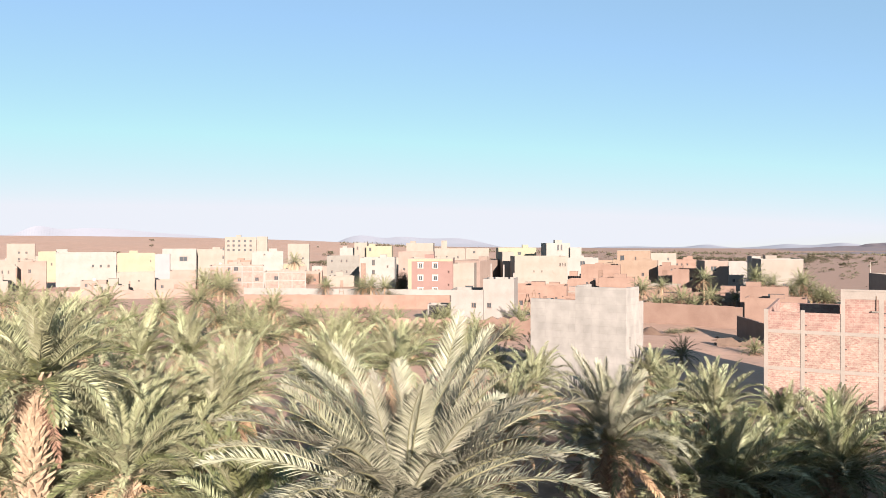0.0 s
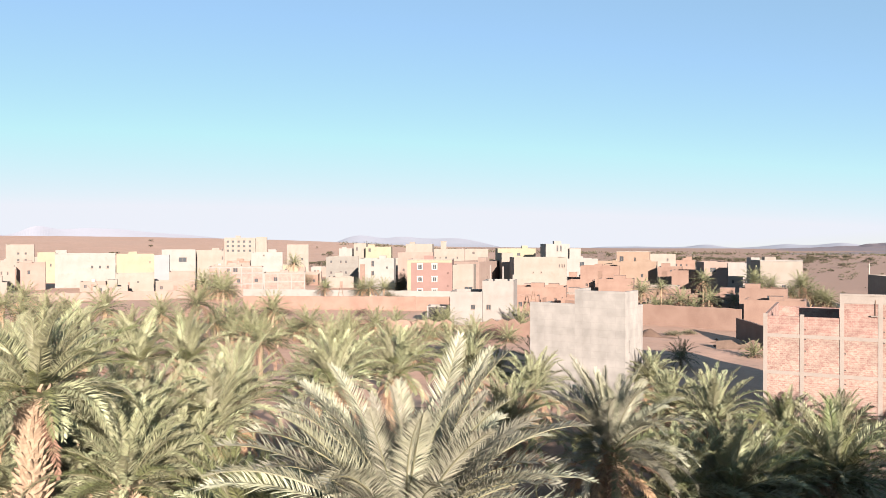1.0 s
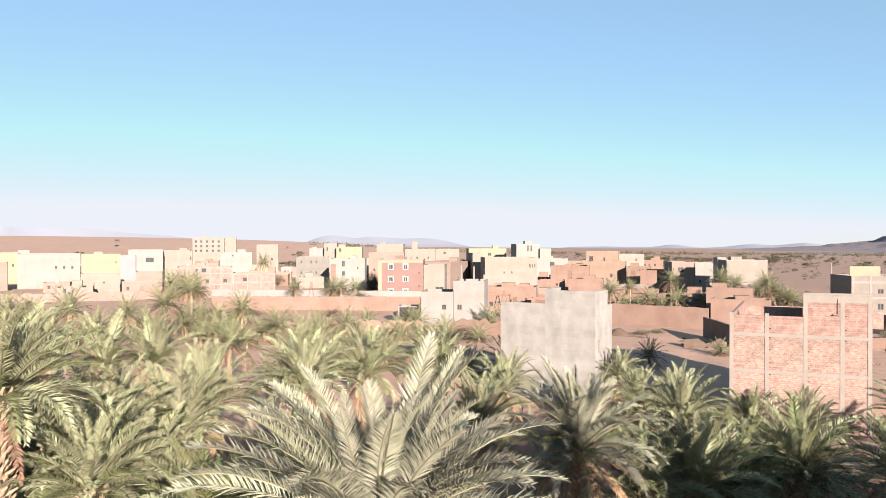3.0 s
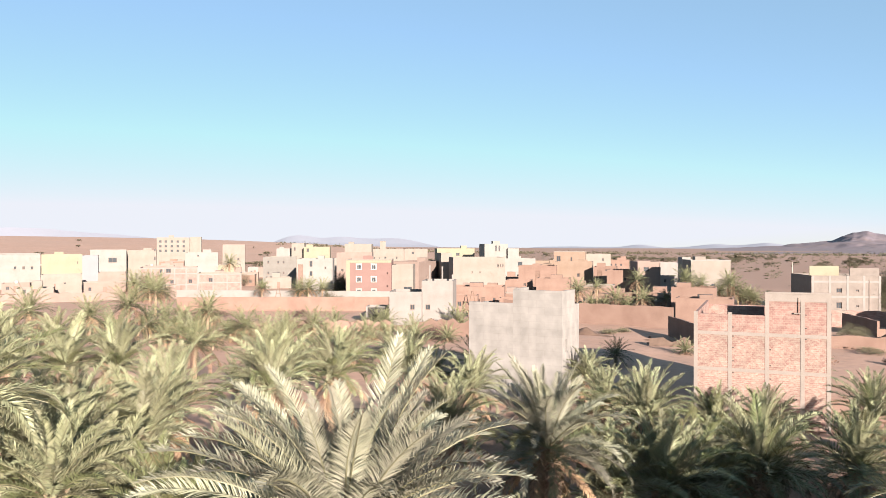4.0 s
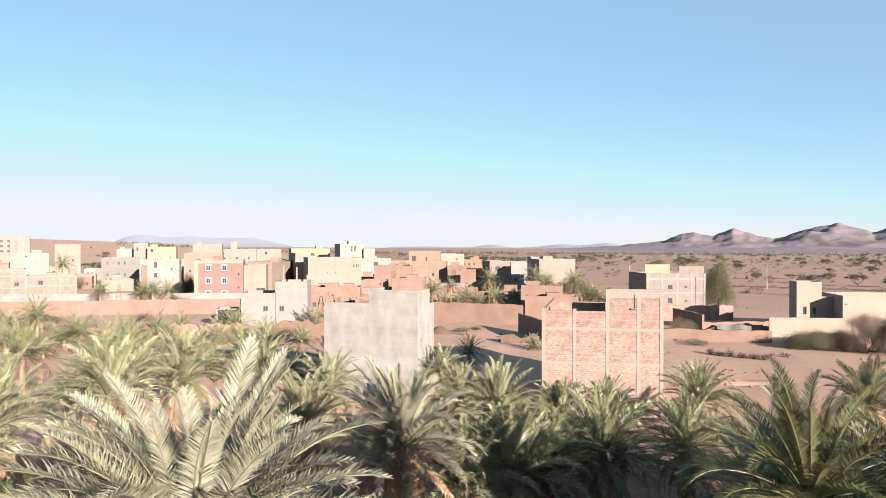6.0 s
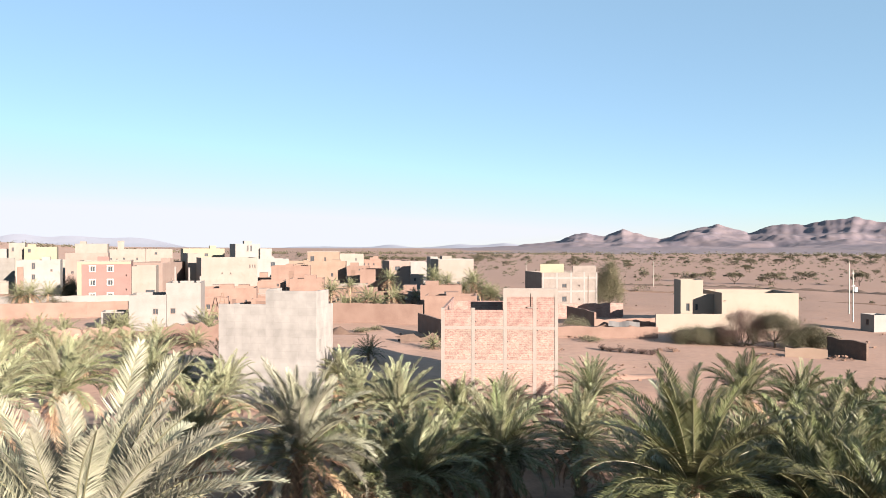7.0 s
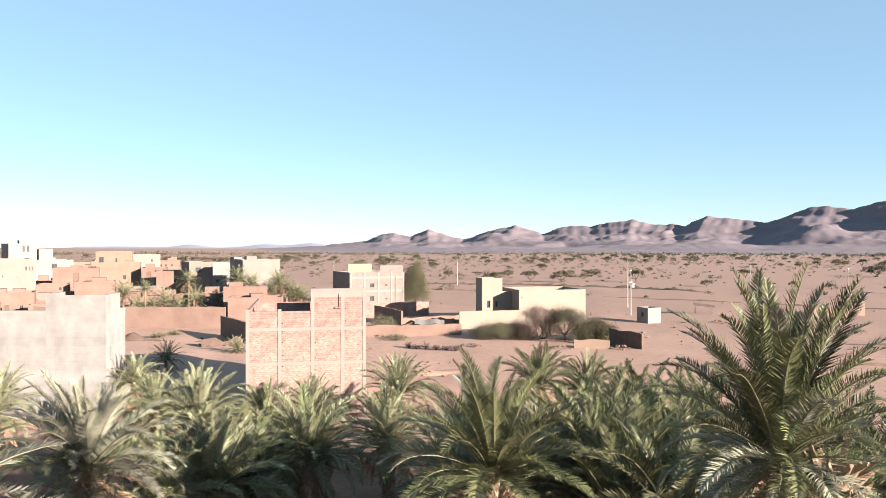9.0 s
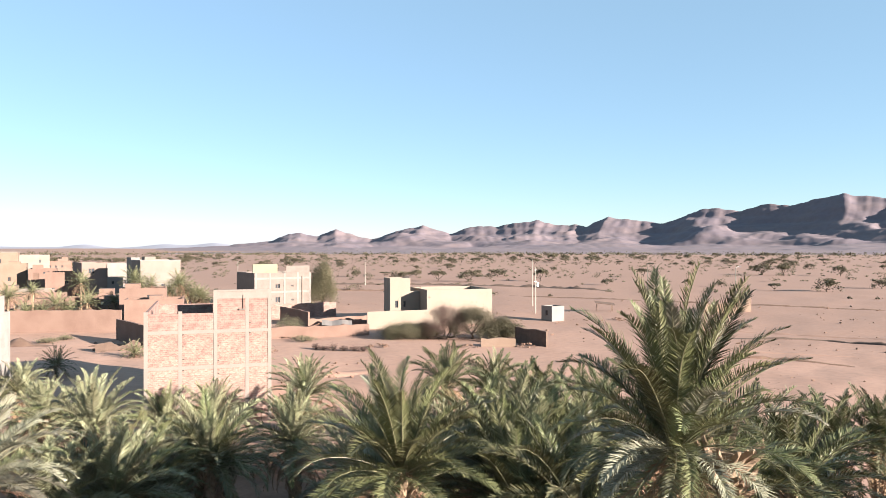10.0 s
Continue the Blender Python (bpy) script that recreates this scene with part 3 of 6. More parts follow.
def crown_place(rg, i, n, hi=86, lo=-12, spread=0.85):
    """The pose of frond i of n: upright in the heart, drooping at the rim."""
    f = (i + 0.5) / n
    el = hi - (hi - lo) * f ** spread + rg.uniform(-7, 7)
    az = i * 137.508 + rg.uniform(-12, 12)
    return el, pose(0, 0, 0, 0, 0, az) @ pose(0, 0.10 + 0.06 * f, -0.25 * f, el, rg.uniform(-18, 18), 0), f


# pale: share of sunlit-toned fronds, kept low where the grove is shaded
def palm(x, y, h, scale, seed, near, pale, label, fronds=46, dry=8, r=0.24, lo=0, hi=84, shrink=0.0, spread=0.85):
    rg = random.Random(seed)
    ob = thing("date_palm", x, y, 0, rg.uniform(0, 360), label, "palm tree", "date palms")
    part("trunk", trunk_geo(rg, h, r, 9 if near else 7), BARK, ob, "palm trunk covered in cut leaf bases")
    top = pose(0, 0, h + 0.1)
    sc = Matrix.Scale(scale, 4)
    lib = NEAR_F if near else MID_F
    half = len(lib) // 2
    for i in range(fronds):
        el, m, f = crown_place(rg, i, fronds, hi, lo, spread)
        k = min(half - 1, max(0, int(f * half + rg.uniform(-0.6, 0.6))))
        # upper fronds take the sunlit tone more often, lower ones the shaded
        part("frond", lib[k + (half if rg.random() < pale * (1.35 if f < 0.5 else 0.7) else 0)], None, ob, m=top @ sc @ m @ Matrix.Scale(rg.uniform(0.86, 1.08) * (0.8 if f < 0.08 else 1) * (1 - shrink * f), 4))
    for i in range(dry):
        m = pose(0, 0, 0, 0, 0, i * 137.5 + rg.uniform(-20, 20)) @ pose(0, 0.2, -0.35 - 0.02 * i, rg.uniform(-70, -12), rg.uniform(-20, 20), 0)
        part("dry_frond", DRY_F[i % 2], None, ob, "dead brown hanging frond", m=top @ sc @ m)
    return ob


def far_crown(rg, fronds, pairs, mat_pair, leaf=0.40, width=0.078):
    """A whole crown of palm fronds as one mesh, with brown dead ones below."""
    g = Geo()
    idx = []
    for i in range(fronds):
        el, m, f = crown_place(rg, i, fronds, 82, -38)
        stem, lv = frond_geo(rg, 2.9, pairs, 0.45 + 1.1 * f, leaf, width, vee=30 - 12 * f, seg=3)
        # below mid-crown the second material, for most kinds the shade-dark leaflets
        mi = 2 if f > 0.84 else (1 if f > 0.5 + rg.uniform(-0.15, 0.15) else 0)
        for q in (stem, lv):
            n = len(g.v)
            g.v.extend(m @ Vector(p) for p in q.v)
            g.f.extend(tuple(k + n for k in face) for face in q.f)
            idx.extend([mi] * len(q.f))
    me = g.mesh("crown", *mat_pair)
    me.polygons.foreach_set("material_index", idx)
    return me


def make_far_palms():
    rg = random.Random(11)
    out = []
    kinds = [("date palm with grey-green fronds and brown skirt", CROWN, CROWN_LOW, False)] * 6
    kinds += [("young date palm darkened as if under taller palms", CROWN_DEEP, CROWN_LOW, True)] * 3
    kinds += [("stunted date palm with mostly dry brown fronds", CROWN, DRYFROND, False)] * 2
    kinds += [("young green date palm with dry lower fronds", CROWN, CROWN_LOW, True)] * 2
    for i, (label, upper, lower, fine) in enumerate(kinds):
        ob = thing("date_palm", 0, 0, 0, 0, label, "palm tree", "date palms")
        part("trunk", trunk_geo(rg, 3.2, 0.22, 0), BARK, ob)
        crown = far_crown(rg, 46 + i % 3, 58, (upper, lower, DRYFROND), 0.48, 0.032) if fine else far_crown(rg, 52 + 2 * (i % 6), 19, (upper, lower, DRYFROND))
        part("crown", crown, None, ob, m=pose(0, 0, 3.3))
        out.append(ob)
    return out


FAR_PALMS = make_far_palms()
_used = set()


def far_palm(x, y, h, scale, k, dry=False):
    """h: the height of the crown's heart; young palms sit low on the ground."""
    # near palms on the right get the crowns coloured dark for shade
    src = FAR_PALMS[9 + k % 2 if dry else 6 + k % 3 if abs(y) < x < 52 else 11 + k % 2 if math.hypot(x, y) < 42 else k % 6]
    m = pose(x, y, 0, 0, 0, (k * 73) % 360) @ Matrix.Scale(scale, 4)
    if src not in _used:
        _used.add(src)
        src.matrix_world = m
        ob = src
    else:
        ob = copy_thing(src, m)
    for c in ob.children:
        if c.name.startswith("trunk"):
            c.scale.z = max(0.15, h / scale / 3.2)
        else:
            c.location.z = h / scale + 0.1
    return ob


# ---- desert trees and bushes ----
def leaf_cloud(g, rg, c, rx, ry, rz, n, size):
    """Small leaf blades, thick in the middle of the clump and thinning out to a ragged edge."""
    for _ in range(n):
        q = Vector((c[0] + rg.gauss(0, 0.45) * rx, c[1] + rg.gauss(0, 0.45) * ry, c[2] + rg.gauss(0, 0.45) * rz))
        a = Vector((rg.uniform(-1, 1), rg.uniform(-1, 1), rg.uniform(-0.6, 0.6))).normalized() * size * rg.uniform(0.5, 1.3)
        b = a.cross(Vector((rg.uniform(-1, 1), rg.uniform(-1, 1), 1))).normalized() * size * rg.uniform(0.3, 0.8)
        g.face(q - a, q + b, q + a, q - b)


def tree(name, label, x, y, h, spread, seed, leaf_mat, flat=0.3, clumps=14, leaves=60, size=0.16, trunk_h=0.45, category="tree", group="desert trees"):
    """Trunk, forking limbs and a crown of ragged leaf clumps; flat: the crown's height against its spread."""
    rg = random.Random(seed)
    ob = thing(name, x, y, 0, rg.uniform(0, 360), label, category, group)
    wood, lv = Geo(), Geo()
    fork = Vector((rg.uniform(-0.08, 0.08) * h, rg.uniform(-0.08, 0.08) * h, h * trunk_h * 0.5))
    wood.tube([Vector((0, 0, -0.2)), fork * 0.5 + Vector((0.04 * h, 0, 0)), fork], [0.042 * h, 0.034 * h, 0.03 * h], 6)
    limbs = max(4, clumps // 4)
    for i in range(limbs):
        a = i * 2 * math.pi / limbs + rg.uniform(-0.5, 0.5)
        rr = spread * rg.uniform(0.35, 0.7)
        end = Vector((rr * math.cos(a), rr * math.sin(a), max(h * trunk_h, h - spread * flat * rg.uniform(0.5, 1.5))))
        mid = fork.lerp(end, 0.5) + Vector((rg.uniform(-0.06, 0.06) * h, rg.uniform(-0.06, 0.06) * h, -0.05 * h))
        wood.tube([fork, mid, end], [0.022 * h, 0.016 * h, 0.01 * h], 5)
        for j in range(max(2, clumps // limbs)):
            b = a + rg.uniform(-0.9, 0.9)
            r2 = min(spread, rr + spread * rg.uniform(-0.25, 0.45))
            c = Vector((r2 * math.cos(b), r2 * math.sin(b), h - spread * flat * (0.25 + 0.75 * (r2 / spread) ** 2) * rg.uniform(0.3, 1.5)))
            c.z = max(c.z, h * trunk_h * 0.7)
            wood.tube([end, end.lerp(c, 0.5) + Vector((0, 0, 0.04 * h)), c], [0.009 * h, 0.006 * h, 0.003 * h], 3)
            cr = spread * rg.uniform(0.2, 0.45)
            leaf_cloud(lv, rg, c, cr, cr, cr * max(0.3, min(0.9, flat)), int(leaves * rg.uniform(0.5, 1.4)), size)
    part("trunk", wood, TREEBARK, ob)
    part("crown", lv, leaf_mat, ob)
    return ob


def bush(label, x, y, h, spread, seed, mat, leaves=500, size=0.13, name="bush", category="bush", group="bushes"):
    """A many-stemmed bush, leafy down to the ground."""
    rg = random.Random(seed)
    leaves, size = int(leaves * 1.7), size * 0.52
    ob = thing(name, x, y, 0, rg.uniform(0, 360), label, category, group)
    wood, lv = Geo(), Geo()
    for i in range(22):
        a = i * 2.4
        k = rg.uniform(0.15, 1)
        top = h * (1 - 0.45 * k * k) * rg.uniform(0.55, 0.95)
        c = Vector((spread * k * 0.85 * math.cos(a), spread * k * 0.85 * math.sin(a), top * rg.uniform(0.45, 0.9)))
        wood.tube([Vector((0, 0, -0.1)), c * 0.5 + Vector((0, 0, 0.1 * h)), c], [0.05, 0.03, 0.012], 4)
        s = spread * rg.uniform(0.25, 0.5)
        leaf_cloud(lv, rg, c, s, s, h * 0.32, leaves // 22, size)
    for i, p in enumerate(lv.v):
        p.z = max(p.z, 0.02)
    part("stem", wood, TREEBARK, ob)
    part("foliage", lv, mat, ob)
    return ob


def pole(label, x, y, h, arms=False, lamp=False):
    ob = thing("utility_pole", x, y, 0, 20, label, "pole", "utility poles")
    g = Geo()
    g.tube([Vector((0, 0, -0.3)), Vector((0, 0, h * 0.5)), Vector((0, 0, h))], [0.14, 0.11, 0.08], 8)
    part("post", g, PALEPOST, ob)
    if arms:
        g = Geo()
        g.box(-0.9, 0.9, -0.06, 0.06, h - 2.9, h - 2.75)
        g.box(-0.6, 0.6, -0.05, 0.05, h - 0.6, h - 0.5)
        part("crossarm", g, METAL, ob)
        g = Geo()
        g.tube([Vector((0.5, -0.25, h - 3.9)), Vector((0.5, -0.25, h - 3.0))], [0.3, 0.3], 10)
        g.box(0.1, 0.5, -0.2, 0.0, h - 3.7, h - 3.5)
        part("transformer", g, METAL, ob, "grey pole transformer")
    if lamp:
        g = Geo()
        g.tube([Vector((0, 0, h - 0.1)), Vector((0.4, -0.3, h + 0.2)), Vector((0.9, -0.7, h + 0.25))], [0.04, 0.035, 0.03], 5)
        part("arm", g, METAL, ob)
        g = Geo()
        g.box(0.8, 1.3, -1.0, -0.6, h + 0.2, h + 0.32)
        part("lamp_head", g, METAL, ob)
    return ob


# ---- the two large unfinished houses ----
def brick_house():
    """An unfinished house: a cast concrete frame of four bays and three storeys with hollow brick between, one end a storey part higher."""
    ob = thing("brick_house", 28.30, 53.95, 0, -27.7, "unfinished red brick house with a cast concrete frame", "house", "unfinished houses")
    W, D, t = 9.5, 14.5, 0.22
    cols = (0, 2.62, 5.22, 7.62, W)
    levels = (0.0, 4.30, 7.06, 8.42)
    wall_h = (8.42, 10.02)
    for i in range(4):
        a, b = cols[i] + 0.14, cols[i + 1] - 0.14
        for k in range(2):
            hole = [(0.3, b - a - 0.5, 1.2, 1.5)] if (i == 3 and k == 0) else []
            part("infill", panel(b - a, levels[k + 1] - levels[k] - 0.26, t, hole), BRICK, ob, "red brick infill smeared with mortar", m=pose(a - W / 2, 0.03, levels[k] + (0.0 if k == 0 else 0.0)))
        top = wall_h[0] if i < 2 else wall_h[1]
        part("infill", panel(b - a, top - levels[2] - (0.05 if i < 2 else 0.56), t), BRICK_B, ob, m=pose(a - W / 2, 0.03, levels[2]))
    for i, c in enumerate(cols):
        hi = wall_h[0] if i < 2 else wall_h[1]
        x0 = min(max(c - 0.14, 0), W - 0.28)
        g = Geo()
        g.box(x0 - W / 2, x0 + 0.28 - W / 2, 0, 0.3, -0.4, hi + (0.12 if i < 2 else -0.003))
        part("column", g, FRAMECON, ob)
    for k in (1, 2):
        for i in range(4):
            g = Geo()
            g.box(cols[i] + 0.14 - W / 2, cols[i + 1] - 0.14 - W / 2, 0.004, 0.28, levels[k] - 0.26, levels[k] - 0.003)
            part("beam", g, FRAMECON, ob)
    for i in (2, 3):
        g = Geo()
        g.box(cols[i] + 0.14 - W / 2, cols[i + 1] - 0.14 - W / 2, 0.004, 0.28, wall_h[1] - 0.55, wall_h[1] - 0.004)
        part("beam", g, FRAMECON, ob)
    g = Geo()
    g.box(cols[2] - 0.14 - W / 2, W / 2, -0.03, 0.3, wall_h[1] + 0.003, wall_h[1] + 0.14)
    part("coping", g, FRAMECON, ob)
    # sides, back and roofs
    part("side_wall", panel(D - 0.3, wall_h[0], t), BRICK_B, ob, m=pose(-W / 2, D, 0, 0, 0, -90))
    part("side_wall", panel(D - 0.3, wall_h[1] - 1.2, t), BRICK_B, ob, m=pose(W / 2, 0.3, 0, 0, 0, 90))
    part("back_wall", panel(W - 2 * t, wall_h[0] - 0.35, t), BRICK_B, ob, m=pose(W / 2 - t, D, 0, 0, 0, 180))
    part("stair_wall", panel(4.0, wall_h[1] - levels[2] - 0.6, t), BRICK_B, ob, m=pose(cols[2] - W / 2 - 0.1, 4.3, levels[2], 0, 0, -90))
    part("roof_wall", panel(2.95, 8.82 - levels[2], t), BRICK_B, ob, "roof wall in the shade of the upper room", m=pose(2.1 - W / 2, 3.0, levels[2]))
    g = Geo()
    g.box(-W / 2 + t, W / 2 - t, 0.3, D - t, levels[2] - 0.2, levels[2])
    part("roof", g, CONCRETE, ob)
    g = Geo()
    g.box(cols[2] - W / 2 + 0.3, W / 2 - t, 0.32, 4.2, wall_h[1] - 0.9, wall_h[1] - 0.75)
    part("roof", g, CONCRETE, ob, "upper concrete roof slab")
    # drain spout and its stain-dark bracket on the upper wall
    g = Geo()
    g.box(cols[3] - 0.32 - W / 2, cols[3] - 0.285 - W / 2, -0.04, 0.0, 8.66, 9.75)
    part("drain_pipe", g, DOORM, ob, "dark drain pipe")
    g = Geo()
    g.box(cols[3] - 0.6 - W / 2, cols[3] - 0.12 - W / 2, -0.14, 0.0, 8.58, 8.66)
    part("ledge", g, CONCRETE, ob)
    g = Geo()
    g.box(cols[3] + 0.05 - W / 2, W / 2 - 0.7, -0.5, 0.0, 0.62, 0.74)
    g.box(cols[3] + 0.15 - W / 2, cols[3] + 0.22 - W / 2, -0.45, -0.38, -0.2, 0.62)
    g.box(W / 2 - 0.85, W / 2 - 0.78, -0.45, -0.38, -0.2, 0.62)
    part("scaffold_bench", g, WOOD, ob, "rough wooden trestle")
    # the tips of old scaffold holes
    rg = random.Random(3)
    for c, z0, z1 in ((cols[1], 6.7, 8.0), (cols[3], 6.7, 9.5), (W - 0.25, 6.9, 9.4), (cols[1], 0.6, 6.0), (cols[2], 3.6, 6.2)):
        z = z0
        while z < z1:
            g = Geo()
            g.box(c + 0.17 - W / 2, c + 0.27 - W / 2, 0.012, 0.05, z, z + 0.07)
            part("bolt_hole", g, DARK, ob)
            z += rg.uniform(0.5, 1.3)


brick_house()


def grey_house():
    """A plain cement-rendered house with a lower left part and a lit side wall."""
    ob = thing("grey_house", 11.55, 64.98, 0, -35.0, "plain grey cement-rendered house with a stepped roofline", "house", "unfinished houses")
    W, D, t = 9.0, 4.1, 0.25
    lo, hi = 8.55, 9.75
    cut = 4.4
    part("wall", panel(cut, lo + 0.4, t), GREYBLOCK, ob, m=pose(-W / 2, 0, -0.4))
    part("wall", panel(W - cut, hi + 0.4, t), GREYBLOCK, ob, m=pose(cut - W / 2, 0, -0.4))
    part("side_wall", panel(2.75, hi + 0.4, t, [(0.5, 0.85, 4.9, 6.0), (1.9, 2.3, 2.9, 4.6)]), GREYBLOCK, ob, "sunlit cement side wall with slit windows", m=pose(W / 2, t, -0.4, 0, 0, 90))
    part("side_wall", panel(D - 2.75 - t, hi - 0.9, t, [(0.25, 0.6, 2.9, 4.9)]), GREYBLOCK, ob, m=pose(W / 2, t + 2.753, -0.4, 0, 0, 90))
    part("side_wall", panel(D - t, lo + 0.2, t), GREYBLOCK, ob, m=pose(-W / 2, D, -0.4, 0, 0, -90))
    part("back_wall", panel(W - 2 * t, lo, t), GREYBLOCK, ob, m=pose(W / 2 - t, D, -0.4, 0, 0, 180))
    part("inner_wall", panel(2.6, hi - lo + 1.0, t), GREYBLOCK, ob, m=pose(cut - W / 2, t + 2.62, lo - 0.9, 0, 0, -90))
    g = Geo()
    g.box(-W / 2 + t, cut - W / 2 - 0.003, t, D - t, lo - 0.7, lo - 0.5)
    part("roof", g, CONCRETE, ob)
    g = Geo()
    g.box(cut - W / 2 + t, W / 2 - t, t, 2.9, hi - 0.55, hi - 0.35)
    part("roof", g, CONCRETE, ob, "upper concrete roof slab")


grey_house()


def frame_house():
    """A concrete-framed house with small windows, a walled roof and a shaded side."""
    ob = thing("frame_house", 91.5, 140.9, 0, -12.0, "pale concrete-framed house with four small windows", "house", "village houses")
    W, D, t, h = 13.0, 12.0, 0.25, 7.7
    holes = [(4.75, 5.75, 4.3, 5.2), (8.4, 8.9, 4.55, 4.95), (4.75, 5.75, 1.2, 2.4), (8.4, 8.9, 1.5, 1.9)]
    part("wall", panel(W, h, t, holes), INFILL, ob, m=pose(-W / 2, 0, 0))
    for a, b, c, d in holes:
        window(ob, a, c, b - a, d - c, pose(-W / 2, 0, 0), "plain")
    part("side_wall", panel(D - t, h, t), INFILL, ob, m=pose(-W / 2, D, 0, 0, 0, -90))
    part("side_wall", panel(D - t, h - 0.5, t), INFILL, ob, m=pose(W / 2, t, 0, 0, 0, 90))
    part("back_wall", panel(W - 2 * t, h, t), INFILL, ob, m=pose(W / 2 - t, D, 0, 0, 0, 180))
    for c in (0.1, 3.3, 6.6, 9.7, 12.6):
        g = Geo()
        g.box(c - W / 2, c + 0.42 - W / 2, -0.05, -0.003, 0, h - 0.003)
        part("column", g, PALECON, ob)
    for z in (3.3, 6.3):
        g = Geo()
        g.box(-W / 2, W / 2, -0.04, -0.003, z, z + 0.4)
        part("beam", g, PALECON, ob)
    g = Geo()
    g.box(-W / 2 + t, W / 2 - t, t, D - t, h - 1.0, h - 0.8)
    part("roof", g, GREY, ob)
    part("roof_wall", panel(5.6, 2.5, 0.25), YELLOW, ob, "cream roof terrace wall", m=pose(-W / 2 + 0.2, 1.6, h - 0.6))
    part("roof_wall", panel(5.5, 1.6, 0.25), INFILL, ob, m=pose(0.9, 0.5, h - 0.1))
    g = Geo()
    g.box(4.35, 4.42, -0.25, -0.18, 0.4, 6.9)
    part("drain_pipe", g, DOORM, ob)


frame_house()


def big_house():
    """A cream house: a main block with a walled roof, a recessed wing and a tower room at its end."""
    ob = thing("big_house", 88.0, 91.6, 0, -25.9, "large cream house with a tower room and walled roof", "house", "village houses")
    W, D, t, h = 12.0, 10.0, 0.25, 6.1

    def block(name, x0, x1, y0, y1, top, roof, holes=()):
        b = new(name)
        b.parent = ob
        part("wall", panel(x1 - x0, top + 0.4, t, holes), BIGCREAM, b, m=pose(x0, y0, -0.4))
        part("wall", panel(x1 - x0, top + 0.4, t), BIGCREAM, b, m=pose(x1, y1, -0.4, 0, 0, 180))
        part("wall", panel(y1 - y0 - 2 * t, top + 0.4, t), BIGCREAM, b, m=pose(x1, y0 + t, -0.4, 0, 0, 90))
        part("wall", panel(y1 - y0 - 2 * t, top + 0.4, t), BIGCREAM, b, m=pose(x0, y1 - t, -0.4, 0, 0, -90))
        g = Geo()
        g.box(x0 + t, x1 - t, y0 + t, y1 - t, roof - 0.2, roof)
        part("roof", g, CONCRETE, b)
        return b

    block("main_block", 0, W, 0, D, h, h - 0.9)
    block("wing", -1.75, -0.003, 4.0, D, 5.7, 5.2)
    tower = block("tower", -5.4, -1.753, 4.0, 8.2, 8.0, 7.7, [(0.9, 1.45, 3.3, 4.5), (2.4, 2.8, 3.4, 4.4)])
    for a, b, c, d in ((0.9, 1.45, 2.9, 4.1), (2.4, 2.8, 3.0, 4.0)):
        g = Geo()
        g.box(-5.4 + a, -5.4 + b, 4.16, 4.19, c, d)
        part("pane", g, GLASS, tower)
    g = Geo()
    g.box(0.25, 5.6, 4.2, 4.45, h - 0.9, h + 0.35)
    part("roof_wall", g, BIGCREAM, ob, "inner wall of the roof terrace")
    g = Geo()
    g.tube([Vector((0.5, -0.25, h - 1.25)), Vector((0.5, 0.1, h - 1.2))], [0.06, 0.06], 6)
    part("spout", g, DOORM, ob)


big_house()
wall("cream front yard wall of the big house", 76.6, 93.6, -25.9, 11.0, 3.0, BIGCREAM, rough=0.03)


# ---- village, walls and palms ----
house("three-storey terracotta house with cream window surrounds", -3.43, 192.97, -3.0, 11.56, 14.0, 9.88, REDWALL, wins=((2.71, 7.54, 1.02, 1.17), (2.71, 4.33, 1.02, 1.17), (2.71, 1.12, 1.02, 1.17), (6.51, 7.54, 1.02, 1.17), (6.51, 4.33, 1.02, 1.17), (6.51, 1.12, 1.02, 1.17), (10.39, 6.37, 0.23, 0.44), (10.39, 3.02, 0.23, 0.44)), style='framed', rim=CREAM, stripe=(0.9, YELLOW))
house("pale unpainted extension beside the terracotta house", 5.23, 194.93, -5.5, 5.47, 12.0, 8.66, CREAM, wins=((3.1, 2.03, 2.07, 0.88),))
house("white two-storey house with small windows", -20.79, 234.08, 1.1, 10.78, 13.0, 9.62, WHITE, wins=((3.71, 7.14, 0.88, 1.77), (3.71, 4.31, 0.88, 1.42), (8.31, 6.42, 0.53, 0.71)), doors=((0.18, 1.59, 7.86),))
house("grey cement three-storey house with small windows", -35.04, 259.65, 6.2, 11.16, 13.0, 9.77, GREY, wins=((1.47, 7.53, 0.59, 0.98), (1.47, 3.8, 0.59, 0.98), (4.79, 7.51, 0.59, 0.98), (4.79, 3.78, 0.59, 0.98), (6.56, 7.51, 0.59, 0.98), (6.56, 3.78, 0.59, 0.98)))
house("unfinished house with pink brick infill and pale frame", -56.64, 204.29, 14.0, 14.65, 12.0, 7.81, VBRICK, wins=((6.58, 6.4, 1.2, 1.1), (5.0, 6.4, 0.7, 1.0), (12.2, 3.6, 1.0, 1.0), (7.6, 3.5, 0.9, 1.0)), doors=((10.01, 0.7, 3.29), (4.2, 1.6, 2.2)), bays=5)
house("low pink brick extension with one window", -46.05, 217.17, 10.5, 11.78, 9.0, 5.63, VBRICK, wins=((2.74, 3.36, 1.13, 1.15),), rim=CREAM, bays=3)
house("white terrace block beside the grove", -63.05, 267.68, 11.8, 10.88, 12.0, 11.27, WHITE, wins=((3.96, 9.86, 0.59, 0.61),))
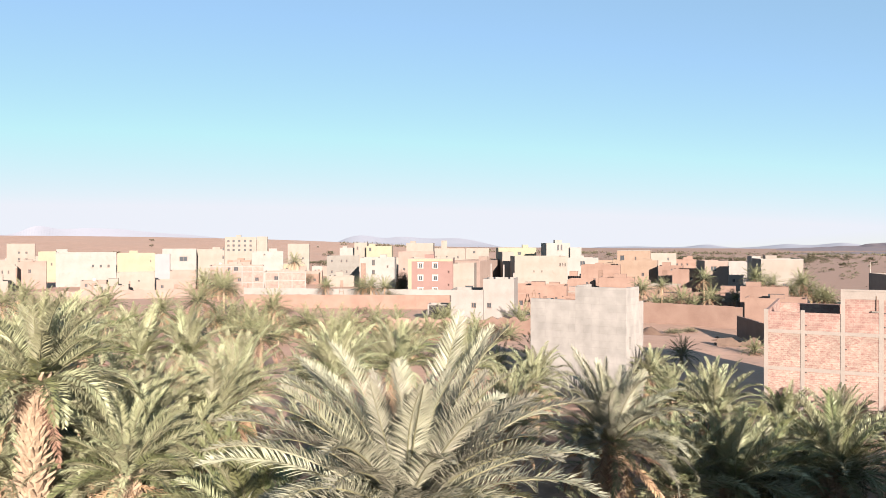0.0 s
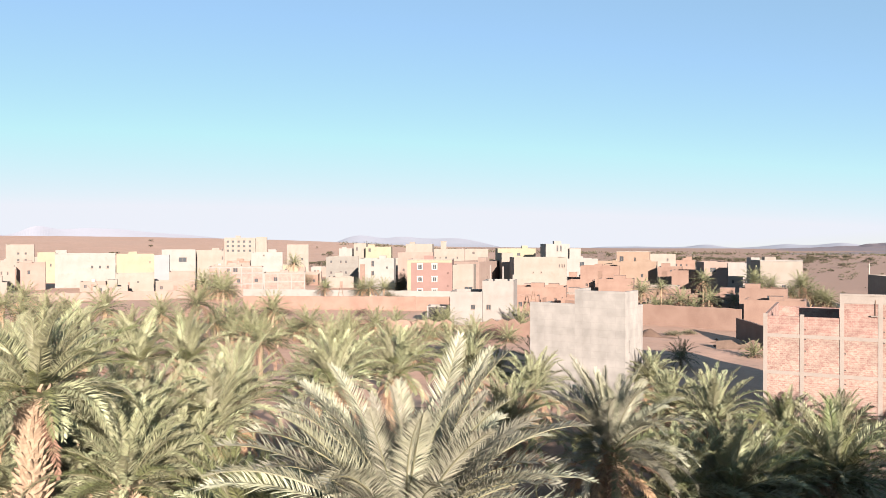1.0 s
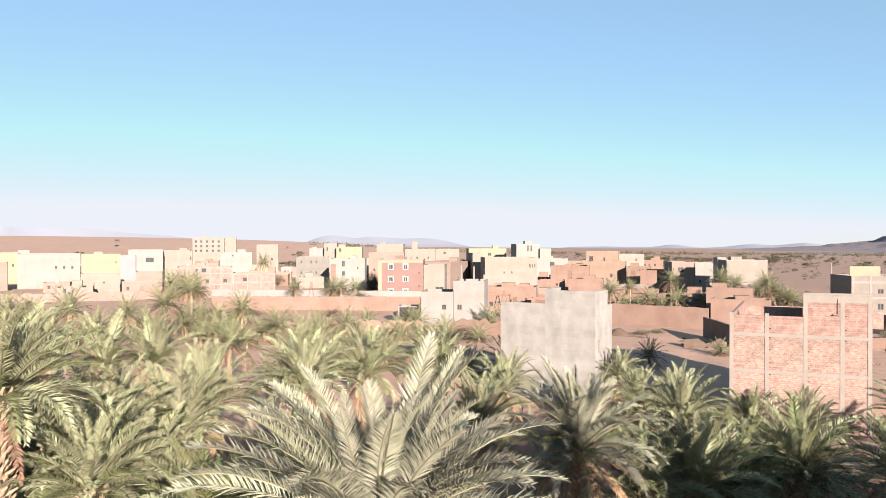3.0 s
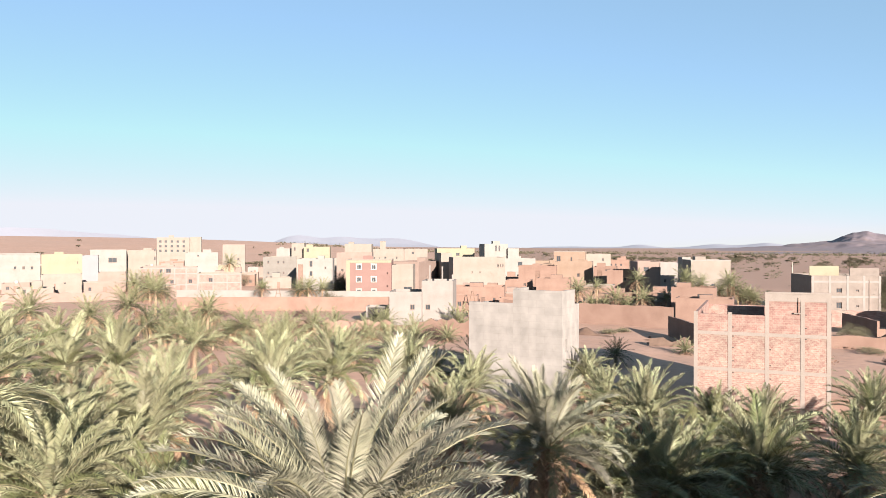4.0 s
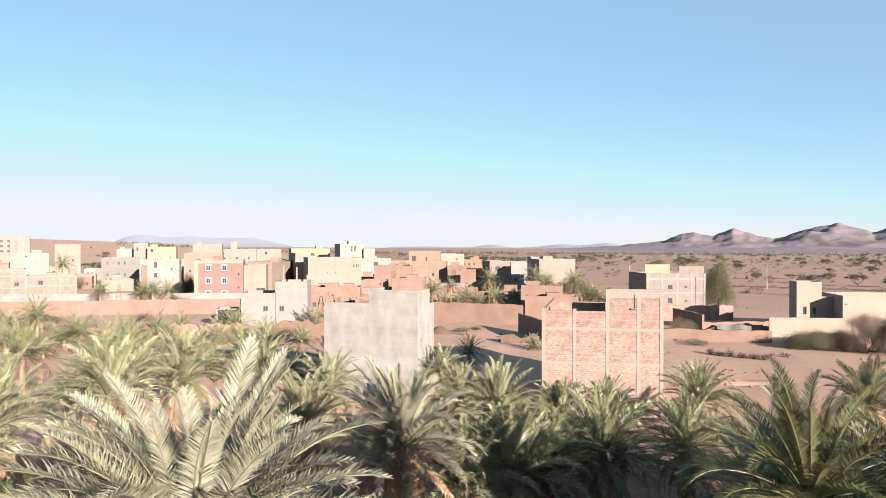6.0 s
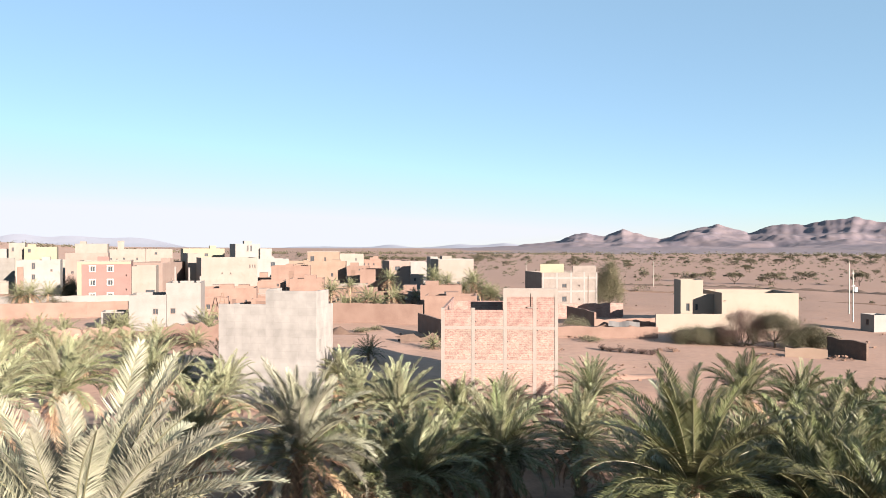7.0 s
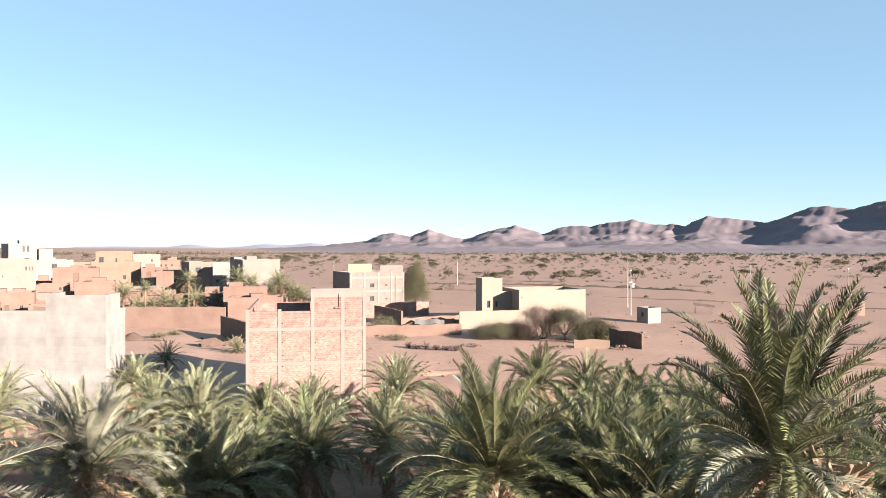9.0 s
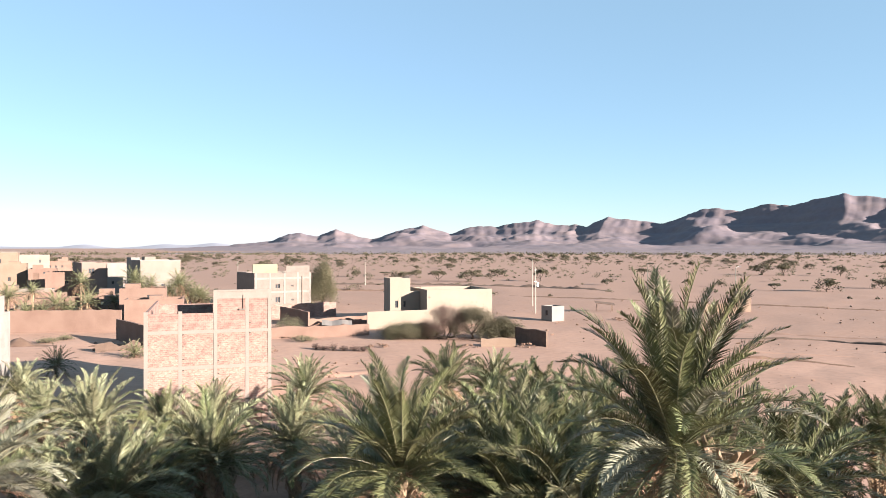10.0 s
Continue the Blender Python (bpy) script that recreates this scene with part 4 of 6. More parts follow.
house("long low white building with a row of windows", -116.55, 243.55, 24.1, 17.84, 12.0, 10.93, WHITE, wins=((10.51, 6.21, 0.67, 0.92), (12.84, 6.18, 0.67, 0.93), (15.18, 6.15, 0.67, 0.93)), rim=WHITE)
house("yellow house with a roof parapet", -99.73, 242.28, 20.9, 11.40, 11.0, 10.94, YELLOW, wins=((9.87, 7.97, 0.34, 0.74),))
house("plain lavender grey house block", -89.89, 238.63, 19.1, 4.41, 10.0, 10.62, LAVENDER)
house("bright white plastered house", -100.07, 282.82, 18.0, 12.15, 12.0, 12.21, WHITE, wins=((6.07, 7.5, 2.83, 1.71),))
house("pale pink low house with a dark door", -80.81, 231.29, 17.8, 7.63, 8.0, 5.64, PINK, doors=((3.65, 0.5, 2.84),))
house("pale yellow house with two dark windows", -92.41, 295.91, 15.8, 10.72, 11.0, 11.92, CREAM, wins=((9.87, 11.46, 0.64, 1.12), (9.87, 8.09, 0.64, 1.35), (0.21, 7.7, 0.43, 1.56)))
house("tall beige apartment block far in the village", -110.17, 405.29, 13.7, 16.33, 18.0, 18.05, CREAM, wins=((1.19, 15.28, 1.19, 1.22), (1.19, 12.84, 1.19, 1.22), (1.19, 10.4, 1.19, 1.22), (3.86, 15.28, 1.19, 1.22), (3.86, 12.84, 1.19, 1.22), (3.86, 10.39, 1.19, 1.22), (6.83, 15.28, 1.19, 1.23), (6.83, 12.83, 1.19, 1.23), (6.83, 10.38, 1.19, 1.23), (9.8, 15.29, 1.19, 1.23), (9.8, 12.83, 1.19, 1.23), (9.8, 10.38, 1.19, 1.23), (12.77, 15.29, 1.19, 1.23), (12.77, 12.83, 1.19, 1.23), (12.77, 10.37, 1.19, 1.23)))
house("beige stair tower of the apartment block", -100.19, 411.99, 12.2, 5.78, 14.0, 18.43, CREAM)
house("cream house with a raised roof room", -64.87, 333.75, 9.5, 9.45, 12.0, 14.23, CREAM)
house("beige house with small windows", -162.64, 287.14, 28.0, 9.48, 11.0, 14.14, CREAM, wins=((3.79, 10.24, 0.76, 0.87), (3.79, 7.64, 0.76, 0.87), (6.26, 10.22, 0.76, 0.87), (6.26, 7.61, 0.76, 0.87)))
house("beige low house beside palms", -126.55, 229.41, 27.4, 7.78, 9.0, 8.48, PINK, wins=((2.9, 4.86, 0.76, 1.21),))
house("cream low house with dark door", -131.69, 221.86, 29.2, 8.40, 9.0, 7.14, CREAM, wins=((4.42, 4.95, 0.43, 1.01), (6.01, 4.92, 0.43, 1.01)), doors=((8.11, 0.36, 6.57),))
house("small plain yellow house", -145.37, 273.80, 26.5, 5.88, 10.0, 11.22, YELLOW, wins=((4.04, 6.03, 0.55, 1.04),))
house("small white roof room", -150.24, 293.82, 25.6, 3.97, 8.0, 11.93, WHITE)
house("pale yellow low garden house", -91.50, 221.87, 20.9, 10.43, 6.0, 5.46, CREAM, wins=((5.76, 2.6, 0.62, 0.5),), doors=((3.27, 0.47, 2.81),))
house("yellow house with a terrace", -28.47, 328.77, 0.9, 11.18, 12.0, 13.23, YELLOW, wins=((1.24, 10.99, 0.99, 1.49),))
house("cream house with stepped roof", -37.02, 332.95, 2.3, 5.52, 10.0, 14.73, CREAM, wins=((1.0, 11.46, 0.75, 1.51),))
house("pale house with a low terrace", -43.61, 337.19, 3.4, 6.59, 10.0, 12.45, WHITE)
house("wide cream house behind the terracotta one", -10.60, 329.83, -2.2, 11.75, 14.0, 14.47, CREAM)
house("pale house block with a terrace", -10.37, 279.81, -1.9, 13.15, 12.0, 11.17, PINK)
house("small cream mosque body", 2.72, 359.99, -0.4, 15.25, 14.0, 12.10, CREAM)
house("slender cream minaret with a stepped top", 0.27, 362.00, -0.0, 2.74, 4.0, 15.65, CREAM, rim=CREAM)
house("cream house with terrace parapet", 14.38, 319.68, -2.6, 9.90, 12.0, 12.27, CREAM, wins=((3.14, 10.09, 0.97, 0.97),))
house("yellow house with a roof wall", 27.98, 283.62, 0.4, 14.38, 12.0, 12.63, YELLOW, wins=((7.3, 9.85, 1.29, 1.07),))
house("house wall in deep shade along a lane", 15.87, 224.44, 68.0, 30.14, 10.0, 9.10, PINK, left=((3.0, 5.0, 1.0, 1.3), (5.5, 1.5, 1.0, 1.3)))
house("cream three-storey house with small windows", 26.49, 203.28, 0.6, 14.32, 12.0, 10.45, CREAM, wins=((5.08, 6.13, 0.31, 0.46), (7.24, 6.14, 0.31, 0.46), (12.16, 7.7, 0.38, 0.92), (12.93, 7.7, 0.31, 0.92), (13.55, 7.71, 0.31, 0.92)))
house("pale yellow narrow house", 19.07, 221.18, 3.1, 3.37, 10.0, 11.51, CREAM)
house("white four-storey tower house", 39.76, 258.97, 3.3, 8.31, 10.0, 14.29, WHITE, wins=((3.76, 11.74, 0.59, 1.96), (4.95, 11.74, 0.59, 1.96)))
house("white lower wing of the tower house", 45.66, 257.99, 2.0, 3.93, 9.0, 12.72, WHITE)
house("small white house with a dark opening", 48.01, 257.56, -0.6, 10.70, 9.0, 9.22, WHITE, wins=((4.47, 6.29, 1.56, 1.75),))
house("low adobe house with a flat roof", 46.20, 220.21, -15.8, 11.26, 10.0, 7.69, ADOBE, doors=((5.04, 1.34, 6.18),))
house("low adobe house by the lane", 34.34, 186.87, -14.4, 6.49, 8.0, 4.91, ADOBE, wins=((4.52, 3.51, 0.56, 0.71),))
house("adobe house behind the grey house", 20.84, 163.68, -11.3, 12.02, 8.0, 4.62, ADOBE)
house("ochre house with small windows", 73.87, 290.76, -18.3, 12.30, 12.0, 11.29, ADOBE2, wins=((1.1, 7.53, 1.54, 1.99), (6.59, 7.11, 0.66, 1.98)), rim=CREAM)
house("ochre adobe house with a flat roof", 57.73, 222.64, -18.5, 11.19, 10.0, 8.80, ADOBE2)
house("cream house with roof parapet", 87.49, 297.40, -0.4, 10.33, 11.0, 10.34, CREAM, wins=((6.74, 7.42, 0.67, 1.12),))
house("adobe house with small dark openings", 65.30, 215.32, -20.9, 6.56, 8.0, 7.49, ADOBE, wins=((3.44, 6.19, 1.31, 0.49),), doors=((1.15, 1.31, 6.33),))
house("adobe house with a long flat roof", 63.92, 194.78, -22.2, 8.24, 9.0, 7.19, ADOBE)
house("adobe house behind the palms", 41.70, 180.24, -17.0, 8.21, 7.0, 5.62, ADOBE)
house("pink rendered house with a barred window", 68.62, 187.86, -8.1, 5.73, 10.0, 9.55, PINK, wins=((1.5, 6.98, 1.36, 1.14),))
house("pale wing with a flat roof", 74.53, 186.67, -9.8, 6.43, 9.0, 9.29, PALECON)
house("large plain cream house", 73.47, 162.13, -10.4, 8.63, 9.0, 10.23, CREAM, rim=WHITE)
house("small roof room of the cream house", 72.55, 173.44, -8.7, 2.00, 4.0, 10.91, WHITE)
house("adobe stable behind the palm garden", 55.40, 129.40, -27.2, 7.6, 5.0, 6.20, ADOBE)
house("low adobe yard house", 53.10, 119.80, -27.9, 9.0, 5.5, 4.85, ADOBE)
house("low adobe shed with a sloping roof", 60.69, 128.38, -29.3, 2.90, 4.0, 4.52, ADOBE)
house("grey concrete house with two small windows", 3.96, 127.94, -7.8, 5.56, 8.0, 5.74, PALECON, wins=((3.58, 2.68, 0.75, 0.86),))
house("taller grey concrete block with a roof terrace", 9.45, 128.65, -10.2, 5.39, 8.0, 7.56, PALECON, wins=((0.67, 2.56, 0.77, 0.87),), posts=((-1.6, 3.0, 2.6), (0.6, 3.2, 2.4), (2.2, 5.5, 0.9)))
house("small white pump house", 110.62, 80.83, -13.8, 2.88, 3.0, 2.68, WHITE, left=((0.9, 1.0, 0.7, 0.9),), group='utility huts')
wall("long orange adobe wall of the palm garden", -42.68, 159.38, -2.3, 36.86, 2.90, ADOBE, rough=0.05)
wall("whitewashed low wall behind the palms", -53.03, 198.02, -10.1, 60.5, 2.20, WHITE, rough=0.05)
wall("long orange adobe wall", -5.84, 157.90, -2.3, 9.2, 2.85, ADOBE, rough=0.04)
wall("orange adobe boundary wall", 22.58, 138.17, -37.8, 31.50, 3.55, ADOBE, rough=0.08)
wall("low pale boundary wall", -104.57, 176.33, 22.8, 55.92, 2.20, PINK, rough=0.2)
wall("shaded adobe yard wall", 43.12, 109.84, -94.7, 12.60, 3.00, ADOBE, rough=0.05)
wall("ruined low stone wall", 36.30, 99.20, -24.0, 5.4, 0.95, DARKSTONE, rough=0.4)
wall("broken adobe wall in the grove", -23.11, 115.72, 9.9, 24.93, 1.80, ADOBE, rough=0.5)
wall("broken adobe wall beside palms", 4.91, 115.90, -29.6, 9.45, 2.20, ADOBE, rough=0.5)
wall("long brick compound wall", 72.52, 120.92, -15.5, 15.79, 2.70, BRICK_B, rough=0.08)
wall("shaded adobe compound wall", 75.79, 117.71, -102.0, 12.92, 2.50, ADOBE, rough=0.08)
wall("low adobe compound wall", 69.68, 100.14, -9.5, 10.82, 1.80, ADOBE, rough=0.1)
wall("low earth terrace wall", 59.38, 94.97, -28.0, 14.78, 1.70, ADOBE, rough=0.12)
# dark rubble colour deepens the shade on this wall's turned-away face
wall("ruined mud wall coloured dark for its shaded face", 81.13, 66.66, -95.2, 5.81, 2.20, DARKSTONE, rough=0.15)
wall("low broken mud wall", 74.31, 66.92, -40.0, 4.7, 1.20, ADOBE2, rough=0.12)
wall("low brick wall on the plain", 144.00, 69.60, -30.0, 8.2, 1.9, ADOBE2, rough=0.08)
house("small ochre brick hut on the plain", 152.60, 64.60, -30.0, 3.3, 3.0, 2.8, ADOBE2, group='utility huts')
palm(-0.50, 9.99, 9.72, 0.83, 1, True, 0.95, "tall date palm with pale sunlit arching fronds", lo=-16, hi=76, spread=0.95, fronds=108, dry=4)
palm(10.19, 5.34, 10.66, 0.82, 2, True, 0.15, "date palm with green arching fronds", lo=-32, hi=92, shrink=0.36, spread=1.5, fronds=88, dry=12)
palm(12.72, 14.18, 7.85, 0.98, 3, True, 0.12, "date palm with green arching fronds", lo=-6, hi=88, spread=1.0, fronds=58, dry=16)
palm(5.68, 25.37, 6.70, 1.00, 4, True, 0.75, "tall date palm with pale sunlit arching fronds", lo=-6, hi=88, spread=1.0, fronds=58, dry=16)
palm(-11.47, 21.08, 9.46, 1.02, 5, False, 1.00, "tall date palm with pale sunlit arching fronds", lo=4, r=0.33, fronds=64, dry=3)
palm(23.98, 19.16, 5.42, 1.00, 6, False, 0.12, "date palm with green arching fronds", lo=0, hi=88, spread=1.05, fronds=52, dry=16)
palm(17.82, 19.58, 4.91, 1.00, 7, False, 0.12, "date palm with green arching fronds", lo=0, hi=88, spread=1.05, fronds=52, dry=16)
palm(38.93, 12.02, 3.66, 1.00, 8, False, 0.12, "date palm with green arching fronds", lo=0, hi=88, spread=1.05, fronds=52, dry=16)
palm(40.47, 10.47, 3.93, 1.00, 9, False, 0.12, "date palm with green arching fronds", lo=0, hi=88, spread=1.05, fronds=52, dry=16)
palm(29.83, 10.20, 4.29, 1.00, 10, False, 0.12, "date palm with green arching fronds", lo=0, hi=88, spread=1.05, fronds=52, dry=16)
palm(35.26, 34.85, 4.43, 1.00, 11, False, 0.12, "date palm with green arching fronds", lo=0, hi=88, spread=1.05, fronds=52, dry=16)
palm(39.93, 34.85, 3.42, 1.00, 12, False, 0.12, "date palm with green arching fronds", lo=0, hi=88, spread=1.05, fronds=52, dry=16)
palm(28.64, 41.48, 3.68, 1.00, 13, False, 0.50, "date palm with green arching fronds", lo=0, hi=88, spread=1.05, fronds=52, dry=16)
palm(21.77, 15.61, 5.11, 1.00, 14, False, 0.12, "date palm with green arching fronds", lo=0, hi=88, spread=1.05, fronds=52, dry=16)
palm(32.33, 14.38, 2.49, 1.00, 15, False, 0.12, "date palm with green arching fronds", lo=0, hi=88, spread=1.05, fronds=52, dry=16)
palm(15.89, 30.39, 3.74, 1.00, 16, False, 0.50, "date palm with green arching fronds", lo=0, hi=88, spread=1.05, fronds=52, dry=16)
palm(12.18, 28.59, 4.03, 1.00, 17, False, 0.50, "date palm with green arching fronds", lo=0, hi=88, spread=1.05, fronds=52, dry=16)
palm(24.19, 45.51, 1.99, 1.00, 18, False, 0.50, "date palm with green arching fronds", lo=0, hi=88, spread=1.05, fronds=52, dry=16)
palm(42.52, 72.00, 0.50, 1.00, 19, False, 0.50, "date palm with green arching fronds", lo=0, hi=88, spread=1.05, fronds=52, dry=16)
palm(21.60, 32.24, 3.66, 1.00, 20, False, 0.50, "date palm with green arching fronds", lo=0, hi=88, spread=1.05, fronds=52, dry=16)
palm(13.74, 37.77, 4.76, 1.00, 21, False, 0.75, "tall date palm with pale sunlit arching fronds", lo=0, hi=88, spread=1.05, fronds=52, dry=16)
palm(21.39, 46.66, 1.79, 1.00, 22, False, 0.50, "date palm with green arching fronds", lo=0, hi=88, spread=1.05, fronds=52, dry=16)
palm(15.04, 49.58, 2.93, 1.00, 23, False, 0.75, "tall date palm with pale sunlit arching fronds", lo=0, hi=88, spread=1.05, fronds=52, dry=16)
palm(17.30, 62.49, 2.51, 0.87, 24, False, 0.75, "tall date palm with pale sunlit arching fronds", lo=0, hi=88, spread=1.05, fronds=52, dry=16)
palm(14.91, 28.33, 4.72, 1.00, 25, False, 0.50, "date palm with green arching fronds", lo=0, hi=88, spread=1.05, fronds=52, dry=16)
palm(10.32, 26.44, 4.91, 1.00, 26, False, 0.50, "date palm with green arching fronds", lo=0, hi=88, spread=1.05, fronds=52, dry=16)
palm(8.12, 26.44, 4.71, 1.00, 27, False, 0.75, "tall date palm with pale sunlit arching fronds", lo=0, hi=88, spread=1.05, fronds=52, dry=16)
palm(6.04, 49.58, 4.06, 1.00, 28, False, 0.75, "tall date palm with pale sunlit arching fronds", lo=0, hi=88, spread=1.05, fronds=52, dry=16)
palm(1.62, 46.66, 5.68, 1.00, 29, False, 0.85, "tall date palm with pale sunlit arching fronds", lo=0, hi=88, spread=1.05, fronds=52, dry=16)
palm(-2.65, 41.75, 6.51, 1.00, 30, False, 0.85, "tall date palm with pale sunlit arching fronds", lo=0, hi=88, spread=1.05, fronds=52, dry=16)
palm(-5.29, 36.05, 6.93, 1.00, 31, False, 1.00, "tall date palm with pale sunlit arching fronds", lo=0, hi=88, spread=1.05, fronds=52, dry=16)
palm(-9.10, 33.05, 6.74, 1.00, 32, False, 1.00, "tall date palm with pale sunlit arching fronds", lo=0, hi=88, spread=1.05, fronds=52, dry=16)
palm(-8.87, 28.33, 6.65, 1.00, 33, False, 1.00, "tall date palm with pale sunlit arching fronds", lo=0, hi=88, spread=1.05, fronds=52, dry=16)
palm(-10.68, 26.44, 6.81, 1.00, 34, False, 1.00, "tall date palm with pale sunlit arching fronds", lo=0, hi=88, spread=1.05, fronds=52, dry=16)
palm(-14.01, 28.33, 5.79, 1.00, 35, False, 1.00, "tall date palm with pale sunlit arching fronds", lo=0, hi=88, spread=1.05, fronds=52, dry=16)
palm(-14.34, 41.75, 7.14, 1.00, 36, False, 1.00, "tall date palm with pale sunlit arching fronds", lo=0, hi=88, spread=1.05, fronds=52, dry=16)
palm(-17.02, 41.75, 7.14, 1.00, 37, False, 1.00, "tall date palm with pale sunlit arching fronds", lo=0, hi=88, spread=1.05, fronds=52, dry=16)
palm(-21.13, 44.07, 6.78, 1.00, 38, False, 1.00, "tall date palm with pale sunlit arching fronds", lo=0, hi=88, spread=1.05, fronds=52, dry=16)
palm(-24.44, 41.75, 7.14, 1.00, 39, False, 1.00, "tall date palm with pale sunlit arching fronds", lo=0, hi=88, spread=1.05, fronds=52, dry=16)
palm(-8.89, 24.79, 5.45, 1.00, 40, False, 1.00, "tall date palm with pale sunlit arching fronds", lo=0, hi=88, spread=1.05, fronds=52, dry=16)
palm(-11.33, 24.79, 5.27, 1.00, 41, False, 1.00, "tall date palm with pale sunlit arching fronds", lo=0, hi=88, spread=1.05, fronds=52, dry=16)
palm(-13.48, 23.33, 6.11, 1.00, 42, False, 1.00, "tall date palm with pale sunlit arching fronds", lo=0, hi=88, spread=1.05, fronds=52, dry=16)
palm(-18.09, 28.33, 7.50, 1.00, 43, False, 1.00, "tall date palm with pale sunlit arching fronds", lo=0, hi=88, spread=1.05, fronds=52, dry=16)
palm(3.16, 36.05, 4.75, 1.00, 44, False, 0.75, "tall date palm with pale sunlit arching fronds", lo=0, hi=88, spread=1.05, fronds=52, dry=16)
palm(-11.60, 24.60, 6.95, 0.95, 301, False, 1.00, "tall date palm with pale sunlit arching fronds", lo=0, hi=88, spread=1.05, fronds=52, dry=10)
palm(-9.30, 21.80, 6.60, 0.90, 302, False, 1.00, "tall date palm with pale sunlit arching fronds", lo=0, hi=88, spread=1.05, fronds=52, dry=10)
palm(-15.00, 26.20, 5.70, 1.00, 303, False, 1.00, "tall date palm with pale sunlit arching fronds", lo=0, hi=88, spread=1.05, fronds=52, dry=10)
# dark understorey palms: part of the shade here is in their colour
palm(-4.30, 17.20, 6.40, 0.92, 381, False, 0.06, "date palm darkened in colour for the shade of taller palms", lo=-6, hi=86, spread=1.0, fronds=38, dry=2)
palm(-5.40, 19.60, 6.10, 0.92, 382, False, 0.06, "date palm darkened in colour for the shade of taller palms", lo=-6, hi=86, spread=1.0, fronds=38, dry=2)
palm(-3.10, 19.00, 5.60, 0.92, 383, False, 0.06, "date palm darkened in colour for the shade of taller palms", lo=-6, hi=86, spread=1.0, fronds=38, dry=2)
far_palm(-16.20, 66.10, 5.12, 1.17, 45)
far_palm(-19.30, 106.78, 2.33, 1.13, 46)
far_palm(-14.79, 115.68, 0.96, 1.13, 47)
far_palm(-10.41, 115.68, 1.39, 1.13, 48)
far_palm(-2.02, 111.05, 0.56, 1.13, 49)
far_palm(-7.84, 123.39, 0.56, 1.13, 50)
far_palm(-48.38, 106.78, 3.95, 1.13, 51)
far_palm(-35.05, 106.78, 4.76, 1.13, 52)
far_palm(-43.66, 115.68, 2.71, 1.13, 53)
far_palm(-34.91, 123.39, 1.51, 1.13, 54)
far_palm(-58.10, 115.68, 2.71, 1.13, 55)
far_palm(-62.50, 111.05, 3.14, 1.13, 56)
far_palm(-42.31, 100.95, 1.80, 1.13, 57)
far_palm(-49.28, 92.54, 2.79, 1.13, 58)
far_palm(-72.71, 123.39, 3.38, 1.13, 59)
far_palm(-40.84, 138.81, 4.73, 1.13, 60)
far_palm(-9.79, 89.90, 0.59, 1.17, 61)
far_palm(6.60, 132.20, 0.56, 1.13, 62)
far_palm(12.69, 123.39, 0.56, 1.13, 63)
far_palm(1.09, 89.90, 1.05, 1.17, 64)
far_palm(46.20, 138.50, 1.50, 0.97, 65)
far_palm(39.94, 140.43, 2.07, 0.81, 66)
far_palm(57.03, 134.40, 4.91, 0.97, 67)
far_palm(57.46, 134.22, 3.40, 0.81, 68)
far_palm(63.70, 131.37, 4.41, 0.97, 69)
far_palm(66.47, 129.99, 3.72, 0.81, 70)
far_palm(37.47, 141.11, 4.47, 0.86, 71)
far_palm(44.30, 139.12, 3.02, 0.92, 72)
far_palm(49.00, 137.53, 3.14, 1.03, 73)
far_palm(48.07, 137.86, 6.25, 0.81, 74)
far_palm(56.17, 134.76, 6.21, 0.92, 75)
far_palm(58.74, 133.66, 5.76, 0.70, 76)
far_palm(63.13, 131.64, 5.88, 0.92, 77)
far_palm(65.29, 130.59, 3.67, 0.86, 78)
far_palm(66.86, 129.79, 3.24, 0.76, 79)
far_palm(40.92, 140.15, 5.07, 0.65, 80)
far_palm(42.38, 139.71, 1.92, 0.68, 81)
far_palm(61.66, 132.34, 4.54, 0.76, 82)
far_palm(53.09, 136.01, 3.26, 0.59, 83)
far_palm(26.31, 82.62, 1.13, 0.69, 84)
far_palm(38.15, 91.52, 0.31, 0.62, 85)
far_palm(-50.40, 252.38, 7.01, 1.13, 86)
far_palm(-68.60, 308.47, 3.68, 1.13, 87)
far_palm(-29.93, 347.03, 0.56, 1.13, 88)
far_palm(6.64, 31.22, 1.37, 0.85, 89)
far_palm(16.03, 54.82, 0.90, 0.94, 90)
far_palm(7.41, 13.58, 1.60, 0.94, 91)
far_palm(18.20, 37.71, 1.48, 0.99, 92)
far_palm(-12.71, 24.92, 3.97, 1.00, 93)
far_palm(-16.02, 54.23, 0.90, 0.81, 94)
far_palm(19.17, 42.07, 0.95, 0.80, 95)
far_palm(-19.34, 34.91, 0.84, 0.82, 96)
far_palm(8.42, 18.37, 1.60, 0.86, 97)
far_palm(46.75, 17.53, 0.90, 0.98, 98)
far_palm(32.27, 12.71, 0.86, 0.88, 99)
far_palm(-21.04, 38.89, 0.92, 1.00, 100)
far_palm(-29.71, 42.03, 0.90, 0.92, 101)
far_palm(18.64, 14.01, 1.04, 0.88, 102)
far_palm(44.58, 21.53, 0.90, 0.80, 103)
far_palm(-12.52, 20.49, 1.60, 0.97, 104)
far_palm(24.52, 10.73, 1.46, 0.88, 105)
far_palm(26.45, 32.35, 2.37, 0.92, 106)
far_palm(-7.48, 14.51, 1.60, 0.88, 107)
far_palm(8.02, 40.05, 1.58, 0.84, 108)
far_palm(-35.28, 50.58, 0.90, 0.94, 109)
far_palm(18.48, 24.04, 2.99, 0.86, 110)
far_palm(31.25, 25.40, 2.14, 1.02, 111)
